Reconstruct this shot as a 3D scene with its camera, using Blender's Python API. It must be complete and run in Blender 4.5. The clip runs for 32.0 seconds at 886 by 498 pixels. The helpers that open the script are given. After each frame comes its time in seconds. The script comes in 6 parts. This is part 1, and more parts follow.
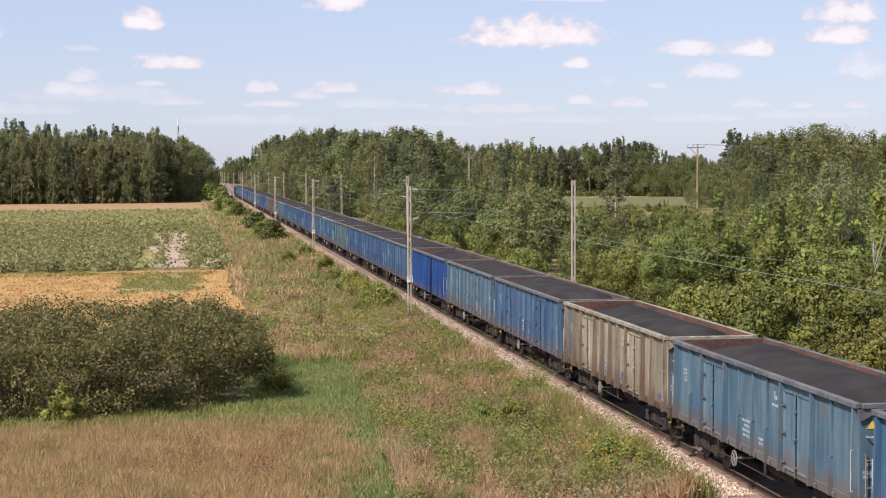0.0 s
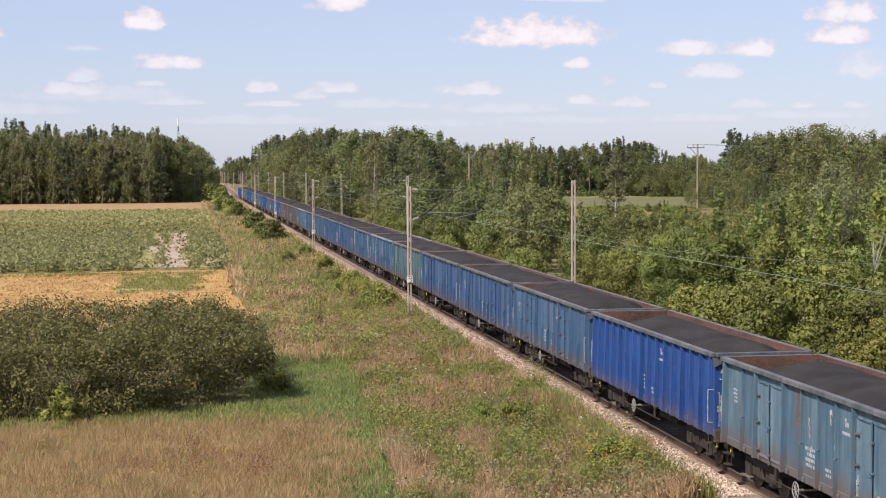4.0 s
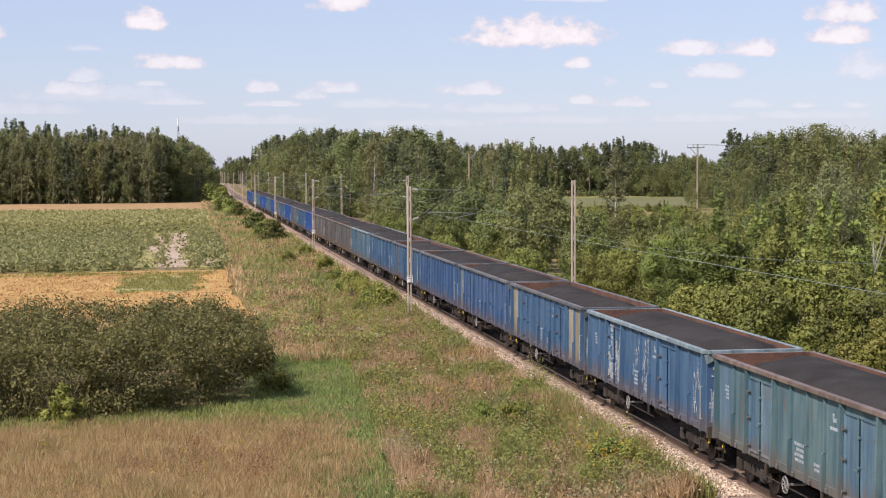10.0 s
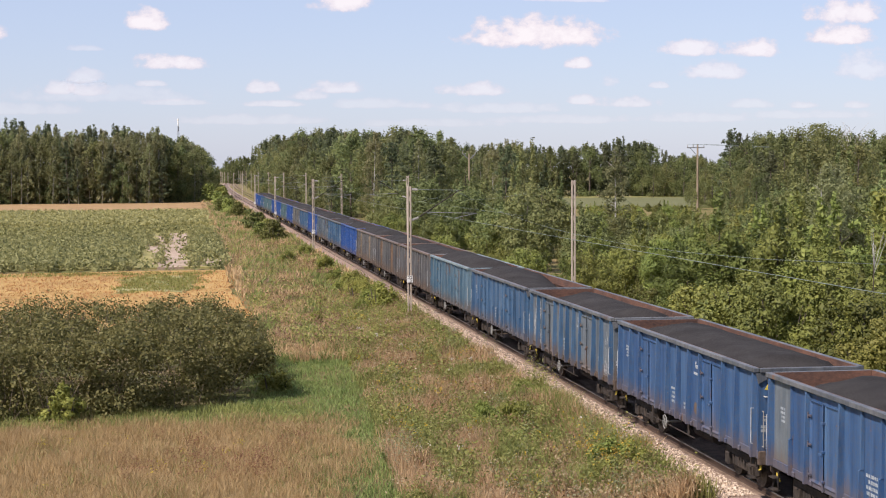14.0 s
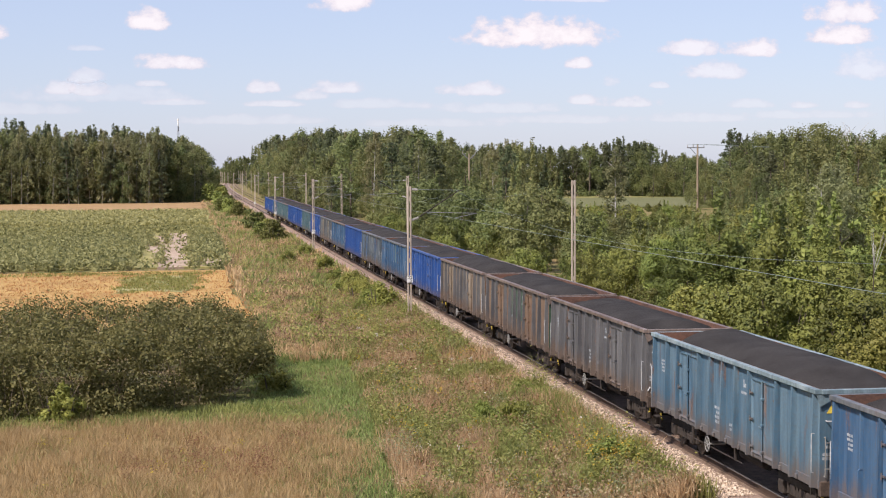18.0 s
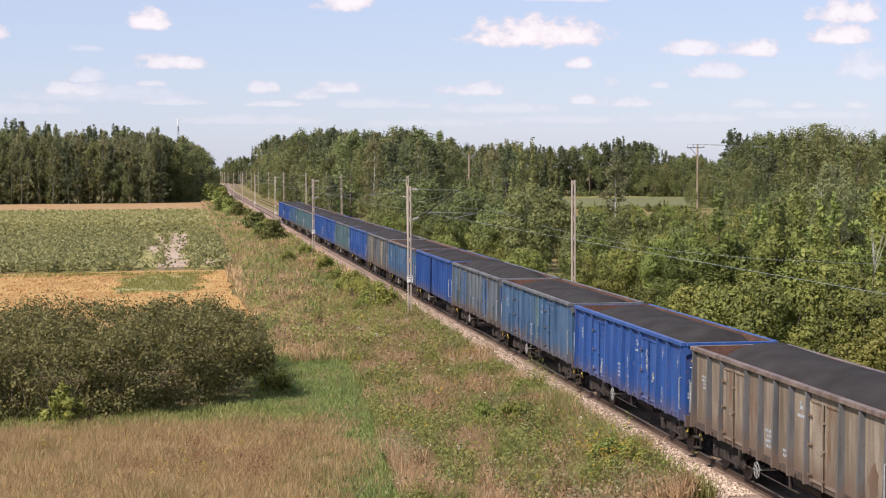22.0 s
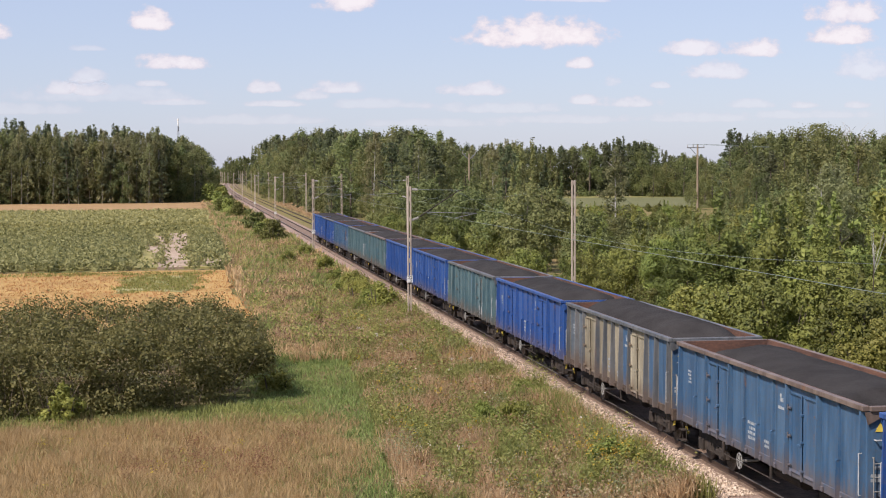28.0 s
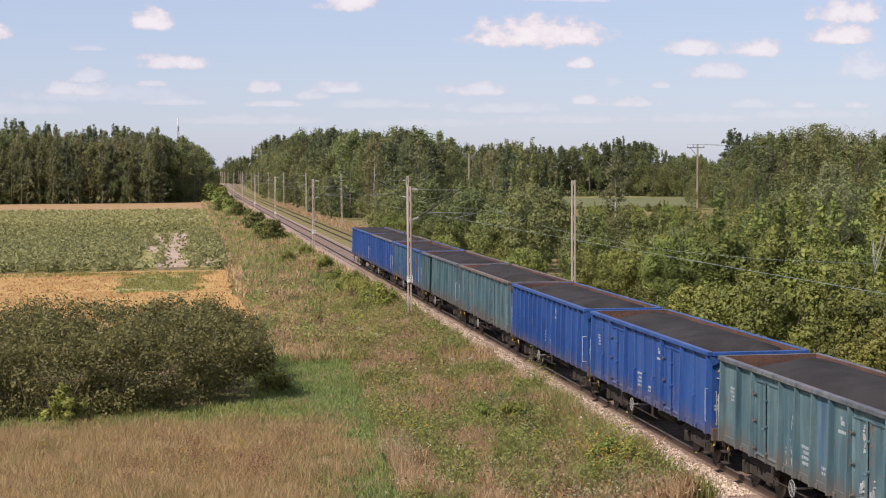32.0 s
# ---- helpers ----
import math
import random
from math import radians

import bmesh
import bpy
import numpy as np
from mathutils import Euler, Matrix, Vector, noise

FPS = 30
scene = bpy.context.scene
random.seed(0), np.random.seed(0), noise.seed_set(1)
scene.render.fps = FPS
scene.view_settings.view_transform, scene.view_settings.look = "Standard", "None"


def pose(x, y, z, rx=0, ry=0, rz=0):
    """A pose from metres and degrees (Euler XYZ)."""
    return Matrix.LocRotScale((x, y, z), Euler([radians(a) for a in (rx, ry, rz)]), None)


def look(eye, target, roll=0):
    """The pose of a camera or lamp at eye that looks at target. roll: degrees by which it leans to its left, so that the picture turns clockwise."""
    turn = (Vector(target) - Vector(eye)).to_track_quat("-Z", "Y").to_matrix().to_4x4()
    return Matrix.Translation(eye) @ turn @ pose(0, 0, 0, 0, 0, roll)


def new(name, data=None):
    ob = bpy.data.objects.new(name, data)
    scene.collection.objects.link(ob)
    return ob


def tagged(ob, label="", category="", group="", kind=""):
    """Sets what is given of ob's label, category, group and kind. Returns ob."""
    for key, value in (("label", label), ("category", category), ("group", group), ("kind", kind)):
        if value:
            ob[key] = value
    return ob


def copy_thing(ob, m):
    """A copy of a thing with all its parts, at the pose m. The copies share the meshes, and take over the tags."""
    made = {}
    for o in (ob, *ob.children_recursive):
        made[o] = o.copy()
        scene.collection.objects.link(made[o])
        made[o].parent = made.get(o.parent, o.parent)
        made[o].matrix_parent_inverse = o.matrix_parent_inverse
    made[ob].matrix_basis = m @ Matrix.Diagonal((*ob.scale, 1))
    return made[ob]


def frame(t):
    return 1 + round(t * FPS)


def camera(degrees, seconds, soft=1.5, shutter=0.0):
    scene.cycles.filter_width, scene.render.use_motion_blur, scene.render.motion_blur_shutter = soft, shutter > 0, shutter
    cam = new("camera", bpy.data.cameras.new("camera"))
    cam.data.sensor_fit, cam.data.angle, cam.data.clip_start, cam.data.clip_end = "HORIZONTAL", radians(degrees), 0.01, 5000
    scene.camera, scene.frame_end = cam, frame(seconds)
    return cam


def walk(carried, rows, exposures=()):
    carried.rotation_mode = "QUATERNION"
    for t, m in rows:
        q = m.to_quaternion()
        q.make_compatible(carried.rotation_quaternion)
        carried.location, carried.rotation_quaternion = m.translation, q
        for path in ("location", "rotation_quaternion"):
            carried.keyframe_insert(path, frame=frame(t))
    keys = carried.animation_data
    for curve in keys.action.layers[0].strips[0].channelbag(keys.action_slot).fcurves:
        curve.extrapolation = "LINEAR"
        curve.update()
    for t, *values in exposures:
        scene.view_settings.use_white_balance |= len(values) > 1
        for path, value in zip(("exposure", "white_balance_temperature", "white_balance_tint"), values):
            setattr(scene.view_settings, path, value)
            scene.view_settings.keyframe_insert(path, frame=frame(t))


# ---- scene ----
cam = camera(30.62, 32.0, soft=1.1)
EYE = Vector((-15.51, 0.0, 8.345))
AIM = EYE + 100.0 * Vector((0.15528, 0.98662, -0.04966))
walk(cam, [(0.0, look(EYE, AIM, -0.26)), (32.0, look(EYE, AIM, -0.26))], exposures=[(t, e - 0.07, k, g) for t, e, k, g in [
    (0.0, 0.46, 6440, 17), (3.5, 0.46, 6440, 17), (5.0, 0.28, 6440, 17), (6.0, 0.17, 6400, 17), (7.0, 0.30, 6400, 17), (7.5, 0.08, 6350, 17), (8.0, -0.14, 6380, 18), (8.5, -0.16, 6380, 18), (9.0, 0.04, 6350, 17), (9.6, 0.38, 6440, 17),
    (10.0, 0.44, 6440, 17), (14.0, 0.44, 6440, 17), (19.0, 0.48, 6440, 17), (25.0, 0.46, 6440, 17), (28.0, 0.38, 6440, 17), (29.0, 0.47, 6440, 17), (29.5, 0.36, 6400, 17), (30.0, 0.03, 6350, 17), (30.5, -0.14, 6380, 18), (31.0, -0.16, 6380, 18), (31.5, 0.16, 6400, 17), (32.0, 0.32, 6440, 17)]])

# ---- light ----
SUN_FROM = Vector((-0.82, -0.52, 1.04)).normalized()
world = bpy.data.worlds.new("sky")
scene.world = world
world.use_nodes = True
wn = world.node_tree.nodes
sky = wn.new("ShaderNodeTexSky")
sky.sky_type = "NISHITA"
sky.sun_disc = False
sky.sun_elevation = math.asin(SUN_FROM.z)
sky.sun_rotation = math.atan2(SUN_FROM.x, SUN_FROM.y)
sky.altitude, sky.air_density, sky.dust_density, sky.ozone_density = 200.0, 1.0, 0.6, 3.0
wn["Background"].inputs["Strength"].default_value = 0.103
veil = wn.new("ShaderNodeMix")
veil.data_type = "RGBA"
veil.inputs[0].default_value = 0.55
veil.inputs[7].default_value = (4.3, 4.85, 6.45, 1)
world.node_tree.links.new(sky.outputs[0], veil.inputs[6])
world.node_tree.links.new(veil.outputs[2], wn["Background"].inputs["Color"])

sun_data = bpy.data.lights.new("sun", "SUN")
sun_data.energy, sun_data.angle, sun_data.color = 5.0, radians(0.5), (1.0, 0.935, 0.84)
sun = new("sun", sun_data)
sun.matrix_world = look(SUN_FROM * 300, (0, 0, 0))

# ---- helpers of this scene ----
rnd = random.Random(11)
RNG = np.random.default_rng(5)


def part(name, bm, material, parent=None, label="", smooth=False):
    """One bmesh as one mesh object under its thing."""
    mesh = bpy.data.meshes.new(name)
    bm.to_mesh(mesh)
    bm.free()
    return part_mesh(name, mesh, material, parent, label, smooth)


def part_mesh(name, mesh, material, parent=None, label="", smooth=False):
    if material is not None and not mesh.materials:
        mesh.materials.append(material)
    if smooth:
        mesh.polygons.foreach_set("use_smooth", [True] * len(mesh.polygons))
    ob = new(name, mesh)
    if parent is not None:
        ob.parent = parent
    if label:
        tagged(ob, label)
    return ob


def raw_mesh(name, verts, faces):
    mesh = bpy.data.meshes.new(name)
    mesh.from_pydata(verts, [], faces)
    mesh.update()
    return mesh


def quads_mesh(name, verts):
    """A mesh of loose quads from an array of n x 4 x 3."""
    n = len(verts)
    mesh = bpy.data.meshes.new(name)
    mesh.vertices.add(4 * n)
    mesh.vertices.foreach_set("co", np.asarray(verts, np.float32).ravel())
    mesh.loops.add(4 * n)
    mesh.loops.foreach_set("vertex_index", np.arange(4 * n, dtype=np.int32))
    mesh.polygons.add(n)
    mesh.polygons.foreach_set("loop_start", np.arange(0, 4 * n, 4, dtype=np.int32))
    mesh.update(calc_edges=True)
    mesh.validate()
    return mesh


def box(bm, x0, x1, y0, y1, z0, z1, bevel=0.0):
    made = bmesh.ops.create_cube(bm, size=1.0, matrix=Matrix.Translation(((x0 + x1) / 2, (y0 + y1) / 2, (z0 + z1) / 2)) @ Matrix.Diagonal((abs(x1 - x0), abs(y1 - y0), abs(z1 - z0), 1)))
    if bevel:
        edges = {e for v in made["verts"] for e in v.link_edges}
        bmesh.ops.bevel(bm, geom=list(edges), offset=bevel, segments=1, affect="EDGES")
    return made["verts"]


def rod(bm, a, b, r, sides=8, r2=None, caps=True):
    a, b = Vector(a), Vector(b)
    d = b - a
    m = Matrix.Translation((a + b) / 2) @ d.to_track_quat("Z", "Y").to_matrix().to_4x4()
    bmesh.ops.create_cone(bm, cap_ends=caps, segments=sides, radius1=r, radius2=r if r2 is None else r2, depth=d.length, matrix=m)


def ring(bm, centre, normal, radius, r, n=20, sides=6):
    """A torus, for hand wheels and loops."""
    m = Matrix.Translation(centre) @ Vector(normal).to_track_quat("Z", "Y").to_matrix().to_4x4()
    rows = []
    for i in range(n):
        a = 2 * math.pi * i / n
        row = []
        for j in range(sides):
            b = 2 * math.pi * j / sides
            row.append(bm.verts.new(m @ Vector(((radius + r * math.cos(b)) * math.cos(a), (radius + r * math.cos(b)) * math.sin(a), r * math.sin(b)))))
        rows.append(row)
    for i in range(n):
        for j in range(sides):
            bm.faces.new((rows[i][j], rows[(i + 1) % n][j], rows[(i + 1) % n][(j + 1) % sides], rows[i][(j + 1) % sides]))


# ---- materials ----
def material(name, rough=0.8, metal=0.0, spec=0.3):
    m = bpy.data.materials.new(name)
    m.use_nodes = True
    b = m.node_tree.nodes["Principled BSDF"]
    b.inputs["Roughness"].default_value = rough
    b.inputs["Metallic"].default_value = metal
    b.inputs["Specular IOR Level"].default_value = spec
    return m, m.node_tree.nodes, m.node_tree.links, b


def node(nodes, kind, **values):
    n = nodes.new(kind)
    for k, v in values.items():
        n.inputs[k].default_value = v
    return n


def ramp(nodes, links, source, stops):
    r = nodes.new("ShaderNodeValToRGB")
    el = r.color_ramp.elements
    while len(el) < len(stops):
        el.new(0.5)
    for e, (pos, c) in zip(el, stops):
        e.position = pos
        e.color = (*c, 1) if len(c) == 3 else (c[0], c[0], c[0], 1)
    links.new(source, r.inputs["Fac"])
    return r.outputs["Color"]


def mixed(nodes, links, fac, a, b, mode="MIX"):
    m = nodes.new("ShaderNodeMix")
    m.data_type, m.blend_type = "RGBA", mode
    for sock, v in ((m.inputs[0], fac), (m.inputs[6], a), (m.inputs[7], b)):
        if isinstance(v, (int, float)):
            sock.default_value = v
        elif isinstance(v, tuple):
            sock.default_value = (*v, 1)
        else:
            links.new(v, sock)
    return m.outputs[2]


def coords(nodes, links, scale=(1, 1, 1), own=False, where="Object"):
    """Object coordinates, scaled; own: shifted by the object's random number."""
    t = nodes.new("ShaderNodeTexCoord")
    mp = nodes.new("ShaderNodeMapping")
    mp.inputs["Scale"].default_value = scale
    links.new(t.outputs[where], mp.inputs["Vector"])
    if own:
        info = nodes.new("ShaderNodeObjectInfo")
        mul = nodes.new("ShaderNodeMath")
        mul.operation = "MULTIPLY"
        mul.inputs[1].default_value = 57.0
        links.new(info.outputs["Random"], mul.inputs[0])
        links.new(mul.outputs[0], mp.inputs["Location"])
    return mp.outputs[0]


def noise_tex(nodes, links, vec, scale, detail=4.0, rough=0.55):
    n = node(nodes, "ShaderNodeTexNoise", Scale=scale, Detail=detail, Roughness=rough)
    links.new(vec, n.inputs["Vector"])
    return n.outputs["Fac"]


def bump(nodes, links, b, height, strength, distance=0.05):
    n = node(nodes, "ShaderNodeBump", Strength=strength, Distance=distance)
    links.new(height, n.inputs["Height"])
    links.new(n.outputs[0], b.inputs["Normal"])


def varied(name, dark, light, scale=3.0, fine=25.0, rough=0.85, metal=0.0, spec=0.25, relief=0.3, own=False, where="Object", stretch=(1, 1, 1)):
    """A surface with two scales of variation between two colours."""
    m, n, l, b = material(name, rough, metal, spec)
    v = coords(n, l, stretch, own, where)
    a = noise_tex(n, l, v, scale)
    f = noise_tex(n, l, v, fine, 6.0, 0.7)
    both = n.new("ShaderNodeMath")
    both.operation = "MULTIPLY_ADD"
    both.inputs[1].default_value = 0.5
    half = n.new("ShaderNodeMath")
    half.operation = "MULTIPLY"
    half.inputs[1].default_value = 0.5
    l.new(f, half.inputs[0])
    l.new(a, both.inputs[0])
    l.new(half.outputs[0], both.inputs[2])
    l.new(ramp(n, l, both.outputs[0], [(0.36, dark), (0.64, light)]), b.inputs["Base Color"])
    bump(n, l, b, f, relief)
    return m


def leafy(name, dark, light, spread=0.4, through_light=0.42):
    """Leaves: each loose leaf with its own shade, each plant with its own tone, and some light through the blade."""
    m, n, l, b = material(name, 0.6, 0.0, 0.25)
    geo = n.new("ShaderNodeNewGeometry")
    info = n.new("ShaderNodeObjectInfo")
    v = coords(n, l, (1, 1, 1), True)
    patch = noise_tex(n, l, v, 0.9, 3.0)
    add = n.new("ShaderNodeMath")
    add.operation = "MULTIPLY_ADD"
    add.inputs[1].default_value = 0.8
    l.new(geo.outputs["Random Per Island"], add.inputs[0])
    l.new(patch, add.inputs[2])
    c = ramp(n, l, add.outputs[0], [(0.45, dark), (1.3, light)])
    hsv = n.new("ShaderNodeHueSaturation")
    l.new(c, hsv.inputs["Color"])
    r = n.new("ShaderNodeMapRange")
    r.inputs["To Min"].default_value, r.inputs["To Max"].default_value = 1 - spread * 0.5, 1 + spread * 0.6
    l.new(info.outputs["Random"], r.inputs["Value"])
    l.new(r.outputs[0], hsv.inputs["Value"])
    r2 = n.new("ShaderNodeMapRange")
    r2.inputs["To Min"].default_value, r2.inputs["To Max"].default_value = 0.472, 0.522
    mul = n.new("ShaderNodeMath")
    mul.operation = "FRACT"
    mul2 = n.new("ShaderNodeMath")
    mul2.operation = "MULTIPLY"
    mul2.inputs[1].default_value = 13.7
    l.new(info.outputs["Random"], mul2.inputs[0])
    l.new(mul2.outputs[0], mul.inputs[0])
    l.new(mul.outputs[0], r2.inputs["Value"])
    l.new(r2.outputs[0], hsv.inputs["Hue"])
    l.new(hsv.outputs[0], b.inputs["Base Color"])
    tr = n.new("ShaderNodeBsdfTranslucent")
    l.new(hsv.outputs[0], tr.inputs["Color"])
    mix = n.new("ShaderNodeMixShader")
    mix.inputs[0].default_value = through_light
    l.new(b.outputs[0], mix.inputs[1])
    l.new(tr.outputs[0], mix.inputs[2])
    l.new(mix.outputs[0], n["Material Output"].inputs["Surface"])
    return m


def paint(name, colour, faded, rust=0.3):
    """Wagon paint: each bay weathered in its own way, faded in streaks and runs, scuffed, with rust and a band of splashed grime along the foot."""
    m, n, l, b = material(name, 0.5, 0.0, 0.35)

    def calc(op, a, c=None, d=None):
        q = n.new("ShaderNodeMath")
        q.operation = op
        for i, x in enumerate((a, c, d)):
            if isinstance(x, (int, float)):
                q.inputs[i].default_value = x
            elif x is not None:
                l.new(x, q.inputs[i])
        return q.outputs[0]

    v = coords(n, l, (1.0, 1.0, 0.25), True)
    v2 = coords(n, l, (1.0, 1.0, 1.0), True)
    v3 = coords(n, l, (1.0, 1.0, 0.06), True)
    plain = n.new("ShaderNodeTexCoord")
    sep = n.new("ShaderNodeSeparateXYZ")
    l.new(plain.outputs["Object"], sep.inputs[0])
    info = n.new("ShaderNodeObjectInfo")
    bay = n.new("ShaderNodeTexWhiteNoise")
    bay.noise_dimensions = "1D"
    l.new(calc("MULTIPLY_ADD", info.outputs["Random"], 91.0, calc("FLOOR", calc("DIVIDE", sep.outputs[1], 1.03))), bay.inputs["W"])
    streak = noise_tex(n, l, v, 2.2, 6.0, 0.65)
    runs = noise_tex(n, l, v3, 5.0, 5.0, 0.62)
    fine = noise_tex(n, l, v2, 14.0, 6.0, 0.7)
    spots = noise_tex(n, l, v, 1.3, 8.0, 0.72)
    scuff = noise_tex(n, l, v2, 4.5, 9.0, 0.8)
    fade = calc("MULTIPLY_ADD", calc("SUBTRACT", bay.outputs["Value"], 0.5), 0.22, streak)
    base = mixed(n, l, ramp(n, l, fade, [(0.38, (0,)), (0.66, (1,))]), colour, faded)
    pale = tuple(min(0.6, 1.25 * c + 0.035) for c in faded)
    run = mixed(n, l, ramp(n, l, runs, [(0.52, (0,)), (0.72, (0.4,))]), base, pale)
    dark = mixed(n, l, ramp(n, l, runs, [(0.30, (0.6,)), (0.47, (0,))]), run, tuple(0.4 * c for c in colour))
    dirt = mixed(n, l, ramp(n, l, fine, [(0.45, (0,)), (0.8, (0.6,))]), dark, (0.10, 0.085, 0.07))
    worn = mixed(n, l, ramp(n, l, scuff, [(0.66 - 0.05 * rust, (0,)), (0.72 - 0.05 * rust, (0.7,))]), dirt, (0.17, 0.15, 0.135))
    stain = mixed(n, l, ramp(n, l, fine, [(0.40, (0,)), (0.62, (1,))]), (0.085, 0.045, 0.03), (0.20, 0.105, 0.058))
    rusted = mixed(n, l, ramp(n, l, spots, [(0.66 - 0.13 * rust, (0,)), (0.73 - 0.13 * rust, (0.8,))]), worn, stain)
    # splashed grime along the foot, reaching up in tongues
    reach = calc("MULTIPLY_ADD", calc("SUBTRACT", runs, 0.5), 1.7, 1.16 + 0.42 * rust)
    foot = n.new("ShaderNodeMapRange")
    foot.inputs["From Min"].default_value, foot.inputs["From Max"].default_value = -0.22, 0.24
    foot.inputs["To Max"].default_value = 0.45 + 0.5 * rust
    l.new(calc("SUBTRACT", reach, sep.outputs[2]), foot.inputs["Value"])
    grime = mixed(n, l, fine, (0.06, 0.045, 0.036), (0.19, 0.125, 0.085))
    l.new(mixed(n, l, foot.outputs[0], rusted, grime), b.inputs["Base Color"])
    bump(n, l, b, fine, 0.12, 0.02)
    return m


M_LEAF_BUSH = leafy("bush_leaves", (0.092, 0.112, 0.026), (0.178, 0.192, 0.045), 0.85, 0.14)
M_LEAF_SALLOW = leafy("sallow_leaves", (0.092, 0.110, 0.036), (0.160, 0.175, 0.059), 0.6, 0.16)
M_LEAF_FRESH = leafy("fresh_bank_leaves", (0.115, 0.142, 0.030), (0.27, 0.28, 0.066), 0.3, 0.35)
M_LEAF_DARK = leafy("hedge_leaves", (0.056, 0.067, 0.019), (0.20, 0.20, 0.062), 0.3, 0.35)
M_LEAF_WOOD = leafy("wood_leaves", (0.085, 0.103, 0.039), (0.19, 0.205, 0.075), 0.6, 0.4)
M_LEAF_BIRCH = leafy("birch_leaves", (0.125, 0.135, 0.060), (0.29, 0.29, 0.135), 0.35, 0.5)
M_NEEDLES = leafy("pine_needles", (0.052, 0.066, 0.035), (0.14, 0.158, 0.075), 0.4, 0.4)
M_CROP = leafy("crop_leaves", (0.078, 0.094, 0.036), (0.28, 0.28, 0.115))
M_CROPMID = leafy("paler_crop_leaves", (0.12, 0.13, 0.045), (0.36, 0.34, 0.14))
M_CROPFAR = leafy("ripening_crop_leaves", (0.20, 0.185, 0.07), (0.44, 0.39, 0.18))
M_BARK = varied("bark", (0.05, 0.04, 0.03), (0.16, 0.13, 0.10), 2.0, 14.0, own=True, stretch=(1, 1, 0.3))
M_TWIG = varied("twig_bark", (0.10, 0.075, 0.05), (0.26, 0.20, 0.14), 2.0, 14.0, own=True)
M_BIRCHBARK = varied("birch_bark", (0.16, 0.14, 0.12), (0.55, 0.53, 0.48), 1.5, 6.0, own=True, stretch=(1, 1, 2.5))
M_DRY = leafy("dry_grass_blades", (0.27, 0.185, 0.086), (0.56, 0.42, 0.215), 0.2)
M_STRAW = leafy("cut_straw", (0.30, 0.185, 0.06), (0.46, 0.30, 0.11), 0.2)
M_BROWNWEED = leafy("withered_weed_stems", (0.15, 0.10, 0.052), (0.36, 0.25, 0.135), 0.2)
M_SEEDHEAD = leafy("pale_seed_heads", (0.30, 0.215, 0.13), (0.52, 0.395, 0.26), 0.2)
M_MEADOW = leafy("meadow_grass_blades", (0.27, 0.19, 0.083), (0.49, 0.365, 0.175), 0.2)
M_GREENGRASS = leafy("green_grass_blades", (0.11, 0.137, 0.036), (0.28, 0.298, 0.095), 0.2)
M_PATHBLADE = leafy("path_grass_blades", (0.125, 0.162, 0.046), (0.29, 0.325, 0.105), 0.2)
M_WEED = leafy("weed_leaves", (0.125, 0.145, 0.038), (0.35, 0.345, 0.105), 0.2)
M_MUGWORT = leafy("mugwort_leaves", (0.13, 0.145, 0.075), (0.28, 0.285, 0.16), 0.2)
M_RUSSET = leafy("russet_seed_heads", (0.17, 0.085, 0.042), (0.32, 0.19, 0.10), 0.2)
M_FLOWER = leafy("pale_flower_heads", (0.42, 0.38, 0.30), (0.70, 0.66, 0.56), 0.1)
M_YELLOW = leafy("yellow_flower_heads", (0.42, 0.28, 0.03), (0.62, 0.45, 0.06), 0.1)
M_STUBBLE = varied("straw_stubble", (0.28, 0.165, 0.05), (0.46, 0.30, 0.105), 0.35, 4.0, relief=0.9, stretch=(1, 0.6, 1))
M_FARSTUBBLE = varied("reddish_stubble", (0.24, 0.145, 0.064), (0.38, 0.25, 0.12), 0.2, 3.0, relief=0.6)
M_SOIL = varied("crop_soil", (0.20, 0.18, 0.06), (0.33, 0.29, 0.11), 0.3, 6.0)
M_SAND = varied("bare_sand", (0.27, 0.19, 0.13), (0.45, 0.35, 0.265), 0.6, 6.0)
M_BALLAST = varied("ballast_stone", (0.15, 0.095, 0.07), (0.44, 0.325, 0.255), 5.0, 16.0, relief=1.0)
M_STONE = leafy("loose_ballast_stones", (0.19, 0.125, 0.092), (0.58, 0.43, 0.345), 0.1, 0.0)
M_OLDBALLAST = varied("overgrown_ballast", (0.12, 0.085, 0.045), (0.27, 0.20, 0.11), 0.5, 9.0, relief=0.8)
M_RAIL = varied("rail_steel", (0.035, 0.023, 0.017), (0.085, 0.055, 0.04), 2.0, 20.0, 0.7, 0.1, stretch=(1, 0.1, 1))
M_RAILTOP = varied("polished_rail_head", (0.20, 0.18, 0.17), (0.36, 0.33, 0.31), 1.0, 8.0, 0.45, 0.7, stretch=(1, 0.1, 1))
M_CONCRETE = varied("weathered_concrete", (0.27, 0.22, 0.17), (0.50, 0.42, 0.34), 1.2, 14.0, own=True, stretch=(1, 1, 0.3))
M_STEEL = varied("galvanised_steel", (0.20, 0.20, 0.20), (0.38, 0.38, 0.38), 4.0, 30.0, 0.5, 0.6)
M_WIRE = varied("wire_metal", (0.14, 0.17, 0.15), (0.24, 0.28, 0.25), 1.0, 8.0, 0.8, 0.0)
M_WOOD = varied("pole_timber", (0.20, 0.15, 0.10), (0.36, 0.29, 0.21), 1.0, 14.0, stretch=(1, 1, 0.2))
